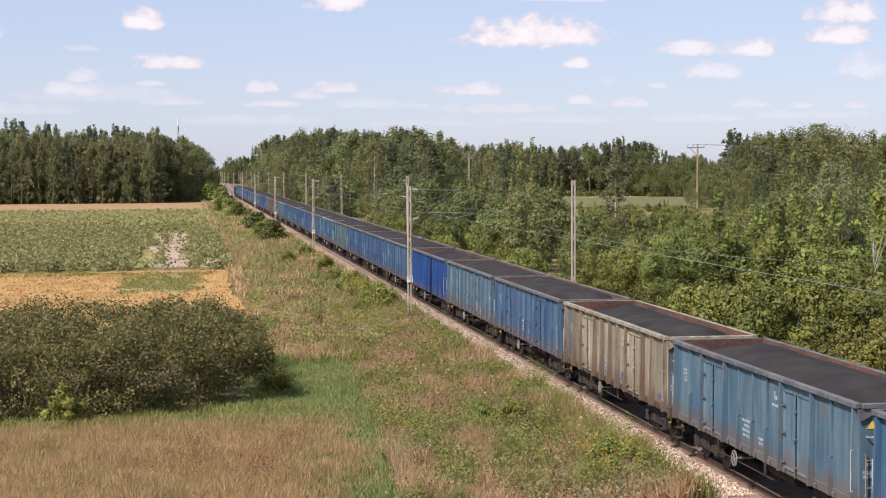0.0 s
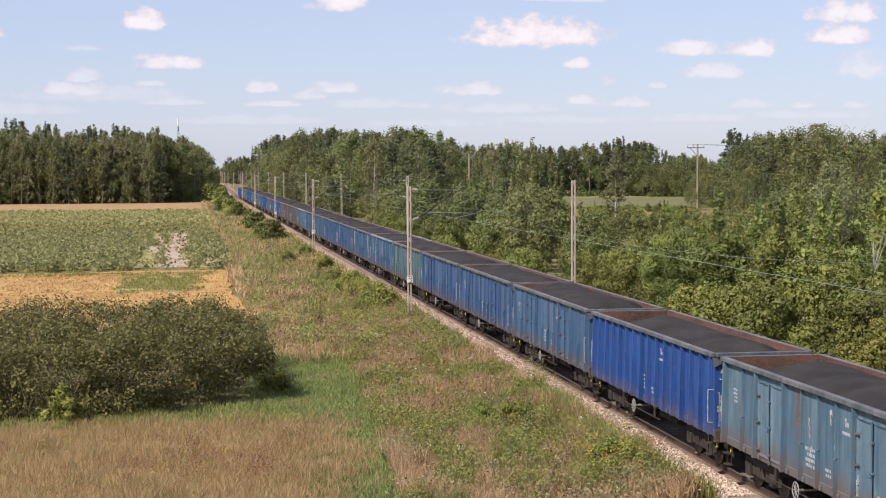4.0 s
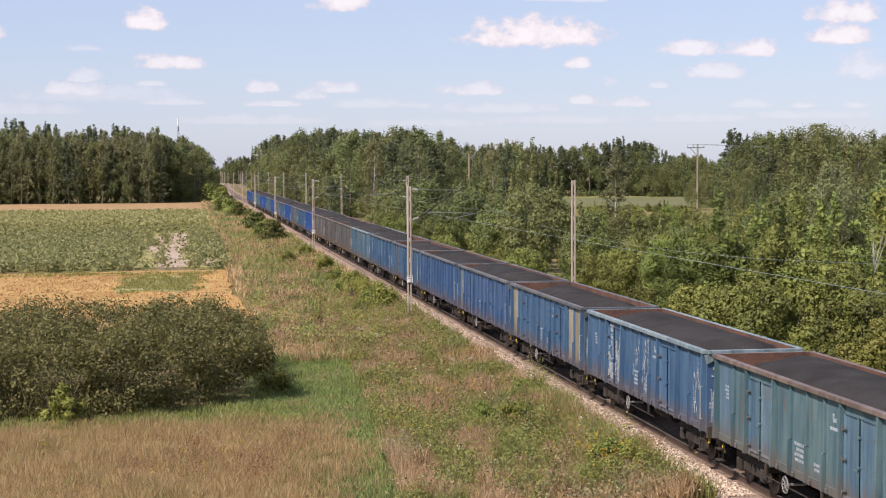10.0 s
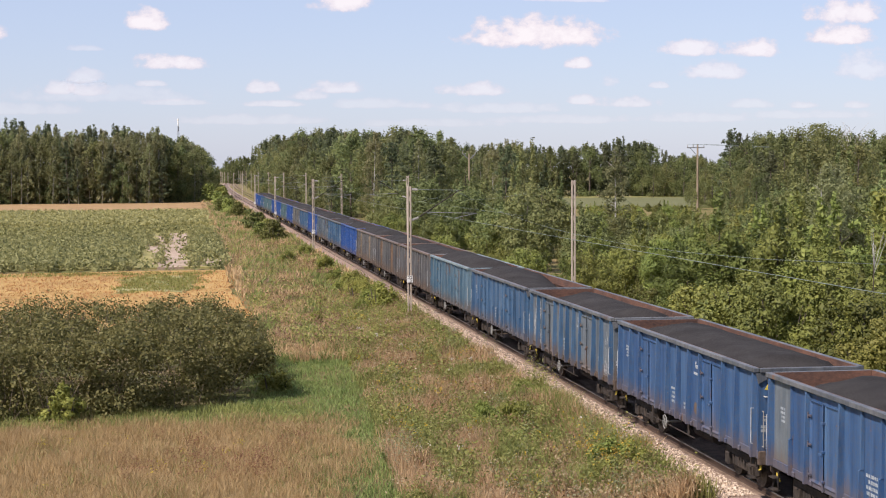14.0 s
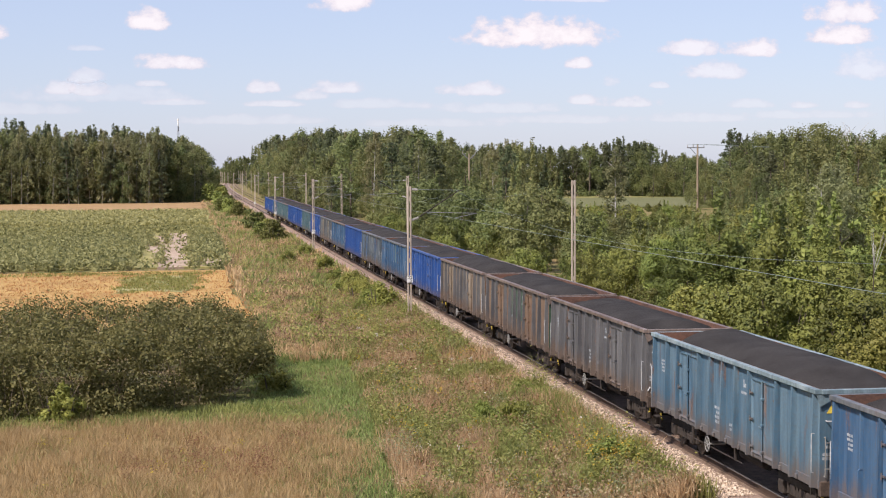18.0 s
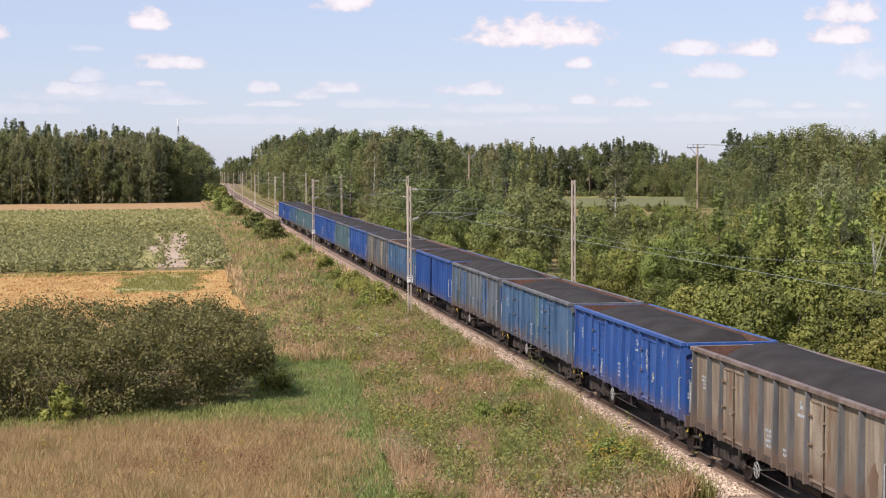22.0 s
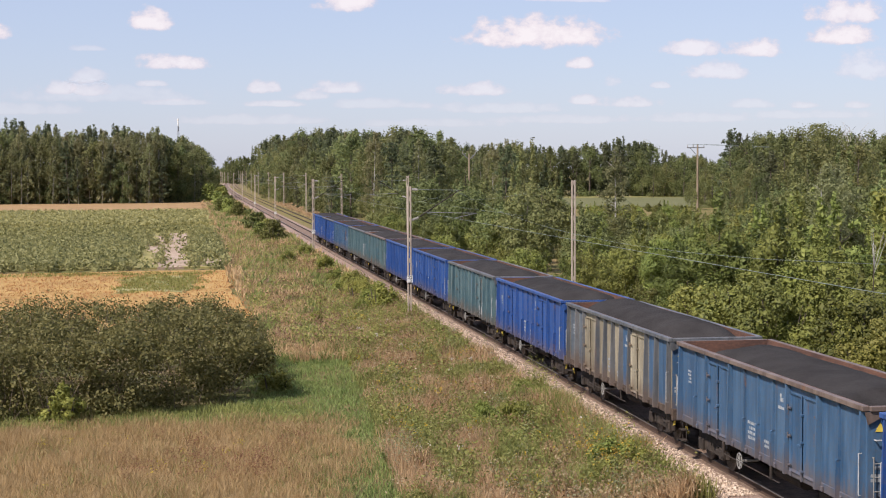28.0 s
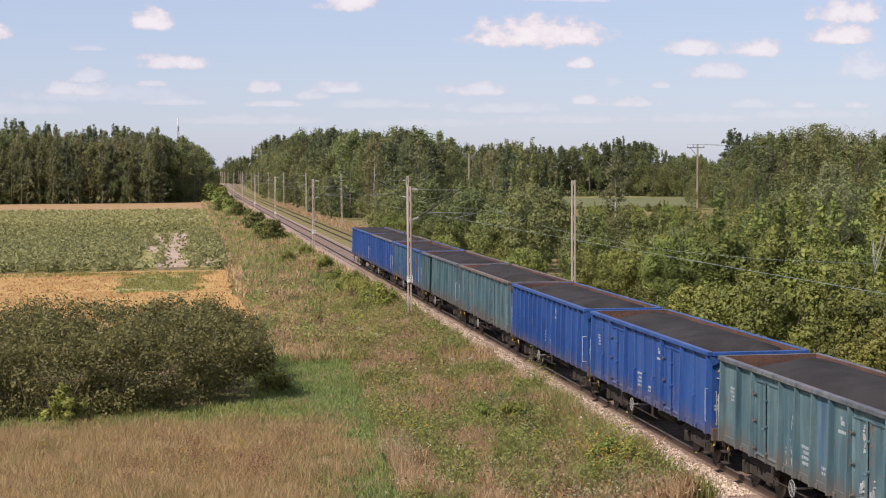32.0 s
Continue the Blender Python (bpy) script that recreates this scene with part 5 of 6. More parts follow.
for x, y in jittered(9.0, 60, 235, 330, 6.4, 9.0, 12):
    if y > 280 or x > 0.06 * y:
        tall_wood(x, y)
for x, y in jittered(10.0, 34, 335, 560, 7.0, 14.0, 11):
    tall_wood(x, y)
for x, y in jittered(14.0, 40, 560, 860, 8.0, 24.0, 10):
    tall_wood(x, y)
for x, y in jittered(40, 76, 348, 440, 5.6, 9.0, 13):
    if 0.155 < (x - EYE.x) / y < 0.21:
        h = level(x, y, TALL) * r.uniform(0.8, 1.0)
        kind, full = (wood, 14.0) if r.random() < 0.6 else (birch, 18.0)
        kind.append((x, y, h / full))
# the wood behind the distant field, and the trees that close the view
for x, y in jittered(80, 165, 474, 496, 4.2, 7, 14):
    h = level(x, y, BACK) * r.uniform(0.85, 1.04)
    if h > 3:
        kind, full = (pine, 17.5) if r.random() < 0.7 else (spruce, 17.0) if r.random() < 0.4 else (wood, 14.5)
        kind.append((x, y, h / full))
for x, y in jittered(58, 175, 235, 385, 7.0, 11.0, 15):
    b = (x - EYE.x) / y
    if (b < 0.35 and y < 330) or b < 0.316:
        continue
    h = level(x, y, RIGHT) * (r.uniform(0.84, 1.02) if y > 300 or r.random() < 0.25 else r.uniform(0.5, 0.78))
    if h > 3:
        kind, full = (wood, 14.8) if r.random() < 0.9 else (pine, 17.5)
        kind.append((x, y, h / full))
# bright bushes before the far wood, and single pines above the rest
for x, y in jittered(120, 136, 462, 470, 4.0, 6.0, 16):
    wood.append((x, y, r.uniform(0.65, 0.95)))
for x, y, h in ((-65, 482, 23.6), (-61.5, 484, 23.2), (-56, 480, 22.6)):
    pine.append((x, y, h / 17.0))
for x, y, h in ((96.6, 325, 17.6), (98.9, 329, 17.0)):
    pine.append((x, y, h / 17.0))
# the wood at the left: a close front of crowns, taller trees behind
for row, (y0, step, lo, hi) in enumerate(((438.0, 2.5, 11.0, 17.5), (442.0, 2.5, 16.0, 19.5), (447.0, 2.6, 18.0, 20.6), (454.0, 3.0, 19.0, 21.6), (462.0, 3.6, 19.4, 22.0))):
    x = -92.0
    while x < -14:
        x += step * r.uniform(0.6, 1.4)
        y = y0 + r.uniform(-1.8, 1.8)
        if x > -22 and row < 3 or x > -16:
            continue
        h = r.uniform(lo, hi) * (0.85 if x > -21 else 1.0)
        q = r.random()
        kind, full = (birch, 18.0) if q < (0.80, 0.85, 0.8, 0.7, 0.6)[row] else (pine, 17.0) if q < 0.90 else (wood, 14.0)
        kind.append((x, y, h / full))
for x, y in jittered(-26, -9.0, 452, 540, 3.2, 7.0, 29):
    if x + 15.5 < 0.0095 * y + 0.4:
        q = r.random()
        kind, full = (birch, 18.0) if q < 0.5 else (pine, 17.0) if q < 0.8 else (wood, 14.0)
        kind.append((x, y, r.uniform(15, 19.5) / full * (1.0 if x < -13 else 0.9)))
for x, y in jittered(-90, -24, 439, 446, 3.4, 4.0, 39):
    if r.random() < 0.75:
        wood.append((x, y, r.uniform(0.3, 0.5)))
# far woods round the bend of the line
for x, y in jittered(-30, 36, 1080, 1130, 7, 16, 17):
    wood.append((x, y, r.uniform(0.7, 0.95)))
for x, y in jittered(9, 22, 1000, 1040, 6, 16, 19):
    wood.append((x, y, r.uniform(0.95, 1.3)))
scatter(B, bush, 5, 0.95, 1.05)
scatter(T, willow, 6, 0.95, 1.05)
scatter(V, sallow, 7, 0.95, 1.05)
scatter(W, wood, 21, 0.97, 1.03)
scatter(F, birch, 22, 0.97, 1.03)
scatter(P, pine, 23, 0.97, 1.03)
scatter(S, spruce, 24, 0.97, 1.03)

# a bare white birch and a dead crown among the trees, a lone tree by the field
def bare_tree(x, y, h, spread, twigs, mat, label, thick=0.07, foot=None):
    root = new("dead_tree")
    root.location = (x, y, GROUND_Z)
    q = random.Random(int(x * 10))
    bm = bmesh.new()
    rod(bm, (0, 0, -0.3), (0.1, 0, h * 0.72), thick, 7, thick * 0.55)
    part("trunk", bm, foot or mat, root)
    for k in range(twigs):
        bm = bmesh.new()
        a = Vector((0.1, 0, h * q.uniform(0.55, 0.72)))
        ang = q.uniform(0, 6.28)
        b = a + Vector((math.cos(ang) * spread * q.uniform(0.4, 1), math.sin(ang) * spread * 0.5, h * q.uniform(0.12, 0.28)))
        rod(bm, a, b, thick * 0.5, 5, thick * 0.18)
        for _ in range(3):
            c = a.lerp(b, q.uniform(0.4, 1))
            rod(bm, c, c + Vector((q.uniform(-0.4, 0.4) * spread, q.uniform(-0.3, 0.3) * spread, q.uniform(0.05, 0.4) * spread)), thick * 0.22, 4, thick * 0.08)
        part("branch", bm, mat, root)
    return tagged(root, label, "tree")


bare_tree(12.55, 63.6, 7.4, 0.9, 5, M_BIRCHBARK, "bare white dead birch with forked branches", 0.032, M_BARK)
bare_tree(111.5, 298, 18.6, 4.6, 14, M_BIRCHBARK, "leafless pale grey crown of a dead tree", 0.16)
crown = make_tree(15.0, 17.8, 4200, 0.2, 45, M_LEAF_WOOD, M_BARK, "old tree with a broad flat-topped crown", "broadleaf_tree", 0.62, 0.25, 0.3, clumps=70, flat=0.5)
crown.location = (105.5, 300, GROUND_Z)
lone = make_tree(5.0, 11.5, 3000, 0.15, 71, M_LEAF_BIRCH, M_BIRCHBARK, "lone feathery birch standing before the field", "birch", 0.08, 0.6, 0.12)
lone.location = (32.9, 180, GROUND_Z)
young = [make_tree(4.0, 9.4, 9000, 0.068, s, M_LEAF_BIRCH, M_BIRCHBARK, "young birch with pale leaves in the scrub", "birch", 0.1, 0.5, 0.045) for s in (72, 73)]
young[0].location, young[1].location = (15.6, 76, GROUND_Z), (17.4, 79, GROUND_Z)

# a distant radio mast
root = new("radio_mast")
root.location = (-20.4, 900, GROUND_Z + 4.0)
bm = bmesh.new()
for k in range(3):
    a = 2.1 * k
    rod(bm, (1.4 * math.cos(a), 1.4 * math.sin(a), -4.2), (0.35 * math.cos(a), 0.35 * math.sin(a), 29), 0.12, 5)
for k in range(10):
    q = 1.4 - 1.05 * k / 10
    rod(bm, (q, 0, k * 2.9), (-0.5 * q, 0.8 * q, k * 2.9 + 2.9), 0.06, 4)
part("lattice", bm, M_STEEL, root)
bm = bmesh.new()
rod(bm, (0, 0, 26), (0, 0, 33.0), 0.3, 8)
part("antenna", bm, M_SIGNWHITE, root, "white aerial cylinder")
tagged(root, "distant pale radio mast above the wood", "mast")

# single bushes along the left of the line
L = [make_bush(3.0, 2.4, 3200, 0.085, s, M_LEAF_FRESH, "low bright green bush on the railway bank") for s in (61, 62)]
D = [make_bush(5.0, 4.6, 1800, 0.22, 63, M_LEAF_DARK, "dark rounded bush beside the railway")]
low = [(-4.7, 53.8, 0.55), (-2.9, 56.2, 0.34), (-3.2, 48.6, 0.3), (-2.7, 51.8, 0.28), (-5.5, 54.2, 0.5), (-2.9, 45.6, 0.5), (-3.5, 45.3, 0.5), (-3.1, 44.3, 0.5), (-4.0, 44.0, 0.4), (-4.1, 54.6, 0.45), (-2.9, 60.5, 0.45), (-3.9, 99, 0.8), (-4.4, 107, 0.8), (-3.6, 103, 0.85), (-3.8, 114, 0.8), (-4.4, 123, 0.7), (-4.2, 138, 0.7), (-5.2, 112, 0.6), (-5.2, 98, 0.5), (-6.4, 150, 0.7), (-4.1, 160, 0.7),
       (-8.0, 72, 0.35), (-6.6, 62, 0.3), (-7.2, 88, 0.35), (-8.3, 92, 0.4)]
scatter(L, low, 31, 0.9, 1.1)
N = [make_bush(3.6, 3.4, 8000, 0.06, 65, M_LEAF_FRESH, "bright yellow-green bush beside the disused track")]
scatter(N, [(10.3, 58.0, 1.0), (11.3, 61.5, 1.15)], 34, 0.95, 1.05)
scatter(D, [(-6.9, 240, 0.75)], 32, 0.95, 1.05)
G = [make_bush(5.0, 4.2, 2600, 0.17, 64, M_LEAF_BUSH, "rounded green bush beside the railway")]
scatter(G, [(-5.4, 198, 0.7), (-5.0, 206, 0.62), (-6.2, 205, 0.62), (-4.2, 230, 0.5), (-4.4, 262, 0.5), (-6.4, 300, 0.8), (-7.6, 318, 0.9), (-9.0, 338, 0.8), (-6.6, 360, 0.9), (-8.0, 395, 1.0), (-7.0, 440, 1.1), (-10.5, 450, 1.2), (-6.0, 500, 1.1), (-9.5, 540, 1.2), (-6.0, 600, 1.2)], 33, 0.9, 1.1)

# ---- grass, weeds and crops ----
def blades(pos, height, width, lean, rng):
    """Thin upright blades with a bent tip. pos: n x 3. Returns n x 4 x 3."""
    n = len(pos)
    a = rng.random(n) * 2 * np.pi
    side = np.stack([np.cos(a), np.sin(a), np.zeros(n)], 1)
    b = rng.random(n) * 2 * np.pi
    out = np.stack([np.cos(b), np.sin(b), np.zeros(n)], 1) * (lean * rng.random((n, 1)))
    h = height * (0.5 + 0.7 * rng.random((n, 1)))
    h *= np.array([0.95 + 0.75 * noise.noise((0.55 * q[0], 0.35 * q[1], 12.0)) for q in pos])[:, None]
    w = width * (0.6 + 0.8 * rng.random((n, 1)))
    up = np.array([0, 0, 1.0])
    tip = pos + up * h + out * h
    mid = pos + up * h * 0.55 + out * h * 0.3
    return np.stack([pos - side * w * 0.5, mid + side * w * 0.9, tip, mid - side * w * 0.9], 1)


def spots(n, x0, x1, y0, y1, rng, test=None, power=1.0):
    x = x0 + (x1 - x0) * rng.random(n)
    y = y0 + (y1 - y0) * rng.random(n) ** power
    keep = np.ones(n, bool)
    if test is not None:
        keep = np.array([test(a, b) for a, b in zip(x, y)])
    x, y = x[keep], y[keep]
    z = np.array([max(ground_height(a, b), GROUND_Z + (0.13 if a < -7.6 else -1.0)) for a, b in zip(x, y)])
    return np.stack([x, y, z], 1)


def tufts(p, each, spread, rng):
    q = np.repeat(p, each, axis=0)
    q[:, :2] += rng.normal(size=(len(q), 2)) * spread
    return q


def sward(name, quads, mat, label):
    ob = part_mesh(name, quads_mesh(name, quads), mat)
    return tagged(ob, label, "grass", kind="stuff")


def path_left(y):
    return -11.5 + (y - 44) * 0.055


def on_bank(x, y):
    return x > path_left(y) + 1.7 and x < -2.15 - 0.55 * noise.noise((y * 0.5, 0, 0)) - 0.3 * noise.noise((y * 2.1, 3, 0))


def patchy(x, y, seed, size, cut):
    return noise.noise((1.5 * x / size, 0.6 * y / size, seed)) + 0.5 * noise.noise((5 * x / size, 2 * y / size, seed)) > cut


rng = np.random.default_rng(77)
# dry meadow
p = spots(24000, -23, -9.6, 41, 61, rng, lambda x, y: x < path_left(y) + 0.3 + 1.6 * noise.noise((x * 0.5, y * 0.35, 0)) + rnd.gauss(0, 0.55) and y < 56.6 + 1.6 * noise.noise((x * 0.5, 3, 0)) + rnd.gauss(0, 0.9))
sward("dry_meadow_grass", blades(tufts(p, 5, 0.08, rng), 0.34, 0.009, 0.8, rng), M_MEADOW, "tan dry meadow grass, knee high")
p = spots(7000, -23, -10.4, 40, 58, rng, lambda x, y: x < path_left(y) and patchy(x, y, 4, 2.5, 0.0))
sward("meadow_green_grass", blades(tufts(p, 3, 0.08, rng), 0.28, 0.010, 0.8, rng), M_GREENGRASS, "green tufts in the dry meadow")
p = spots(420, -17.5, -11.2, 45, 54, rng, lambda x, y: x < path_left(y) and patchy(x, y, 61, 3.0, 0.12))
q = tufts(p, 30, 0.16, rng)
q[:, 2] += 0.1 + rng.random(len(q)) * 0.45
sward("meadow_sorrel", leaves(q, np.full(len(q), 0.03), len(q), 0.022, rng), M_RUSSET, "russet seed heads of sorrel in the meadow")
p = spots(60, -21, -12, 42, 55, rng, lambda x, y: patchy(x, y, 63, 2.0, 0.25))
q = tufts(p, 14, 0.10, rng)
q[:, 2] += 0.3 + rng.random(len(q)) * 0.2
sward("meadow_yellow_flowers", leaves(q, np.full(len(q), 0.03), len(q), 0.022, rng), M_YELLOW, "small yellow flowers in the dry meadow")
# path
p = spots(16000, -14, -7, 40, 86, rng, lambda x, y: path_left(y) - (2.2 if y > 58 else 0.5) + 1.2 * noise.noise((x * 0.6, y * 0.4, 7)) - abs(rnd.gauss(0, 0.5)) < x < path_left(y) + 1.9 + 1.0 * noise.noise((x * 0.6, y * 0.4, 9)) + abs(rnd.gauss(0, 0.4)))
sward("path_grass", blades(tufts(p, 3, 0.08, rng), 0.20, 0.015, 0.9, rng), M_PATHBLADE, "short green grass on the path")
p = spots(3800, -28, -11, 55.8, 60.5, rng)
sward("hedge_foot_grass", blades(tufts(p, 3, 0.08, rng), 0.32, 0.016, 0.8, rng), M_PATHBLADE, "green grass at the foot of the hedge")
# bank
p = spots(16000, -10.5, -1.7, 40, 112, rng, lambda x, y: on_bank(x, y) and not patchy(x, y, 1, 2.6, 0.03), 1.4)
sward("bank_dry_grass", blades(tufts(p, 6, 0.12, rng), 0.62, 0.015, 0.7, rng), M_DRY, "tall straw-coloured grass on the bank")
p = spots(11500, -10.5, -1.7, 40, 112, rng, lambda x, y: on_bank(x, y) and patchy(x, y, 1, 2.6, -0.02), 1.4)
sward("bank_green_grass", blades(tufts(p, 6, 0.12, rng), 0.55, 0.017, 0.7, rng), M_GREENGRASS, "tall green grass on the bank")
p = spots(4200, -6.2, -2.1, 41, 62, rng, lambda x, y: on_bank(x, y) and patchy(x, y, 33, 2.0, -0.25))
sward("verge_green_grass", blades(tufts(p, 6, 0.12, rng), 0.62, 0.015, 0.8, rng), M_WEED, "rank green grass along the ballast")
p = spots(1700, -10.5, -2.6, 41, 125, rng, lambda x, y: on_bank(x, y) and patchy(x, y, 1, 2.6, 0.0), 1.3)
q = tufts(p, 58, 0.24, rng)
q[:, 2] += rng.random(len(q)) * 0.9
sward("bank_weeds", leaves(q, np.full(len(q), 0.06), len(q), 0.042, rng), M_WEED, "leafy grey-green weeds on the bank")
p = spots(60, -10.0, -2.9, 41, 100, rng, lambda x, y: on_bank(x, y) and patchy(x, y, 8, 3.0, 0.0))
q = tufts(p, 7, 0.06, rng)
q[:, 2] += 0.75 + rng.random(len(q)) * 0.15
sward("pale_flower_umbels", leaves(q, np.full(len(q), 0.03), len(q), 0.035, rng), M_FLOWER, "pale flower heads above the weeds")
p = spots(420, -10.0, -2.9, 41, 115, rng, lambda x, y: on_bank(x, y) and patchy(x, y, 13, 4.0, 0.05))
q = tufts(p, 9, 0.10, rng)
q[:, 2] += 0.55 + rng.random(len(q)) * 0.3
sward("yellow_flowers", leaves(q, np.full(len(q), 0.04), len(q), 0.035, rng), M_YELLOW, "yellow flowering weeds on the bank")
p = spots(60, -4.4, -2.5, 43.4, 46.4, rng)
q = tufts(p, 6, 0.08, rng)
q[:, 2] += 0.8 + rng.random(len(q)) * 0.35
sward("goldenrod_flowers", leaves(q, np.full(len(q), 0.03), len(q), 0.028, rng), M_YELLOW, "yellow goldenrod flowers over a bright green bush")
p = spots(900, -10.0, -2.7, 40, 125, rng, lambda x, y: on_bank(x, y) and not patchy(x, y, 1, 2.6, -0.05) and patchy(x, y, 17, 3.4, 0.0), 1.3)
q = tufts(p, 56, 0.22, rng)
q[:, 2] += rng.random(len(q)) * 1.0
sward("withered_weeds", leaves(q, np.full(len(q), 0.06), len(q), 0.036, rng), M_BROWNWEED, "withered brown weeds on the bank")
p = spots(1100, -10.0, -2.7, 40, 125, rng, lambda x, y: on_bank(x, y) and not patchy(x, y, 1, 2.6, -0.15), 1.3)
q = tufts(p, 30, 0.26, rng)
q[:, 2] += 0.25 + rng.random(len(q)) * 0.5
sward("pale_seed_heads", leaves(q, np.full(len(q), 0.05), len(q), 0.034, rng), M_SEEDHEAD, "pale pinkish-beige seed heads of tall grasses")
p = spots(1000, -10.2, -2.7, 40, 125, rng, lambda x, y: on_bank(x, y) and patchy(x, y, 1, 2.6, 0.12), 1.3)
q = tufts(p, 64, 0.26, rng)
q[:, 2] += rng.random(len(q)) * 0.8
sward("bright_leafy_weeds", leaves(q, np.full(len(q), 0.06), len(q), 0.046, rng), M_GREENGRASS, "fresh green leafy weeds on the bank")
# single plants standing out of the grass: leafy mounds of their own size
def mounds(name, n, wide, tall, each, size, mat, label, seed, cut, y1=118, power=1.4, x0=-10.3, x1=-2.2):
    p = spots(n, x0, x1, 40.5, y1, rng, lambda x, y: on_bank(x, y) and patchy(x, y, seed, 2.6, cut), power)
    f = 0.55 + 0.9 * rng.random((len(p), 1))
    rad = np.concatenate([wide * f, wide * f, 0.5 * tall * (0.6 + 0.8 * rng.random((len(p), 1)))], axis=1)
    c = p.copy()
    c[:, 2] += rad[:, 2] * 0.9
    sward(name, leaves(c, rad, len(p) * each, size, rng, stray=0.25, shell=0.45), mat, label)


mounds("tall_green_weeds", 430, 0.34, 0.95, 110, 0.036, M_WEED, "tall olive-green weeds standing in clumps", 1, 0.08)
mounds("dark_green_weeds", 260, 0.36, 0.8, 120, 0.036, M_LEAF_BUSH, "dark green nettles in clumps on the bank", 1, 0.3)
mounds("grey_green_mugwort", 300, 0.30, 0.9, 110, 0.030, M_MUGWORT, "grey-green mugwort in clumps on the bank", 27, 0.1)
mounds("dead_brown_weeds", 260, 0.26, 0.9, 80, 0.028, M_BROWNWEED, "dead brown weed stalks in clumps", 17, 0.05)
mounds("ballast_weeds", 60, 0.20, 1.25, 110, 0.034, M_WEED, "slender weeds growing at the ballast edge", 29, 0.0, 75, 1.2, -3.0, -1.7)
# far bank, coarser
p = spots(9000, -12, -2.6, 110, 460, rng, lambda x, y: not patchy(x, y, 3, 5.0, 0.1), 1.5)
sward("far_bank_dry_grass", blades(tufts(p, 3, 0.25, rng), 0.75, 0.06, 0.7, rng), M_DRY, "straw-coloured grass along the railway")
p = spots(7000, -11, -2.6, 110, 460, rng, lambda x, y: patchy(x, y, 3, 5.0, -0.1), 1.5)
sward("far_bank_green_grass", blades(tufts(p, 3, 0.25, rng), 0.75, 0.07, 0.7, rng), M_GREENGRASS, "green grass along the railway")
p = spots(2200, 5.6, 11, 60, 420, rng, None, 1.3)
sward("far_side_grass", blades(tufts(p, 4, 0.3, rng), 0.6, 0.06, 0.7, rng), M_DRY, "dry grass beside the disused track")


# crop
def in_crop(x, y):
    if 244 < y < 260:
        return False
    bare = (-20.3 < x < -15.4 and 147 < y < 229 and noise.noise((x * 0.9, y * 0.10, 5)) > -0.30) or (-17 < x < -12.2 and 148 < y < 162 and noise.noise((x * 0.7, y * 0.3, 5)) > -0.25)
    return not bare or rnd.random() < 0.05


def crop(name, n, y0, y1, each, size, tall, mat, label):
    x = rng.random(n)
    y = y0 + (y1 - y0) * rng.random(n) ** 1.2
    x = -11.7 - x * (3.9 + 0.125 * y)
    row = np.round(y / 0.9) * 0.9
    p = np.stack([x, np.where((rng.random(n) < 0.7) & (y > 152), row, y + 1.5 * np.sin(3 * x)), np.full(n, GROUND_Z + 0.12)], 1)
    p = p[[in_crop(a, b) for a, b in p[:, :2]]]
    q = tufts(p, each, size * 0.8, rng)
    q[:, 2] += rng.random(len(q)) * tall
    sward(name, leaves(q, np.full(len(q), size * 0.5), len(q), size, rng), mat, label)


crop("crop_plants", 11000, 147, 205, 4, 0.17, 0.85, M_CROP, "dark green leafy crop plants in rows")
crop("paler_crop_plants", 9500, 190, 245, 4, 0.18, 0.8, M_CROPMID, "pale yellow-green crop plants in rows")
crop("ripening_crop_plants", 11000, 259, 345, 3, 0.24, 0.8, M_CROPFAR, "yellow-green ripening crop plants in rows")
# cut straw standing in the stubble
p = spots(9000, -34, -11.6, 84, 143, rng, lambda x, y: x < -11.7 + 0.6 * noise.noise((y * 0.3, 1, 1)))
p[:, 2] = GROUND_Z + 0.12
sward("straw_stubble", blades(tufts(p, 2, 0.15, rng), 0.14, 0.035, 0.5, rng), M_STRAW, "short cut straw standing in the field")
p = spots(2600, -22.5, -13.8, 115, 140, rng, lambda x, y: patchy(x, y, 21, 2.0, -0.45 + ((x + 17.8) / 3.6) ** 4 + ((y - 128) / 10.5) ** 4))
p = np.concatenate([p, spots(900, -50, -13.5, 137.5, 141.5, rng)])
p[:, 2] = GROUND_Z + 0.15
sward("cover_crop", blades(tufts(p, 3, 0.2, rng), 0.22, 0.05, 0.8, rng), M_WEED, "low green cover crop in the stubble")
# rough growth between the hedge's end, the stubble and the line
p = spots(9000, -12.6, -7.0, 74, 150, rng, lambda x, y: x > -11.5 + 0.5 * noise.noise((y * 0.3, 1, 1)) and not patchy(x, y, 31, 3.2, 0.12), 1.2)
sward("rough_dry_grass", blades(tufts(p, 4, 0.14, rng), 0.5, 0.022, 0.7, rng), M_DRY, "rough straw-coloured grass beside the stubble")
p = spots(9000, -12.6, -7.0, 74, 150, rng, lambda x, y: x > -11.4 and patchy(x, y, 31, 3.2, -0.18), 1.2)
sward("rough_green_grass", blades(tufts(p, 4, 0.14, rng), 0.45, 0.024, 0.7, rng), M_GREENGRASS, "rough green grass beside the stubble")
p = spots(2600, -12.0, -3.0, 45, 190, rng, lambda x, y: x > path_left(min(y, 80)) + 1.8 and patchy(x, y, 41, 5.0, 0.12), 1.1)
q = tufts(p, 8, 0.12, rng)
q[:, 2] += 0.35 + rng.random(len(q)) * 0.5
sward("russet_weeds", leaves(q, np.full(len(q), 0.05), len(q), 0.055, rng), M_RUSSET, "russet seed heads of docks and sorrel")

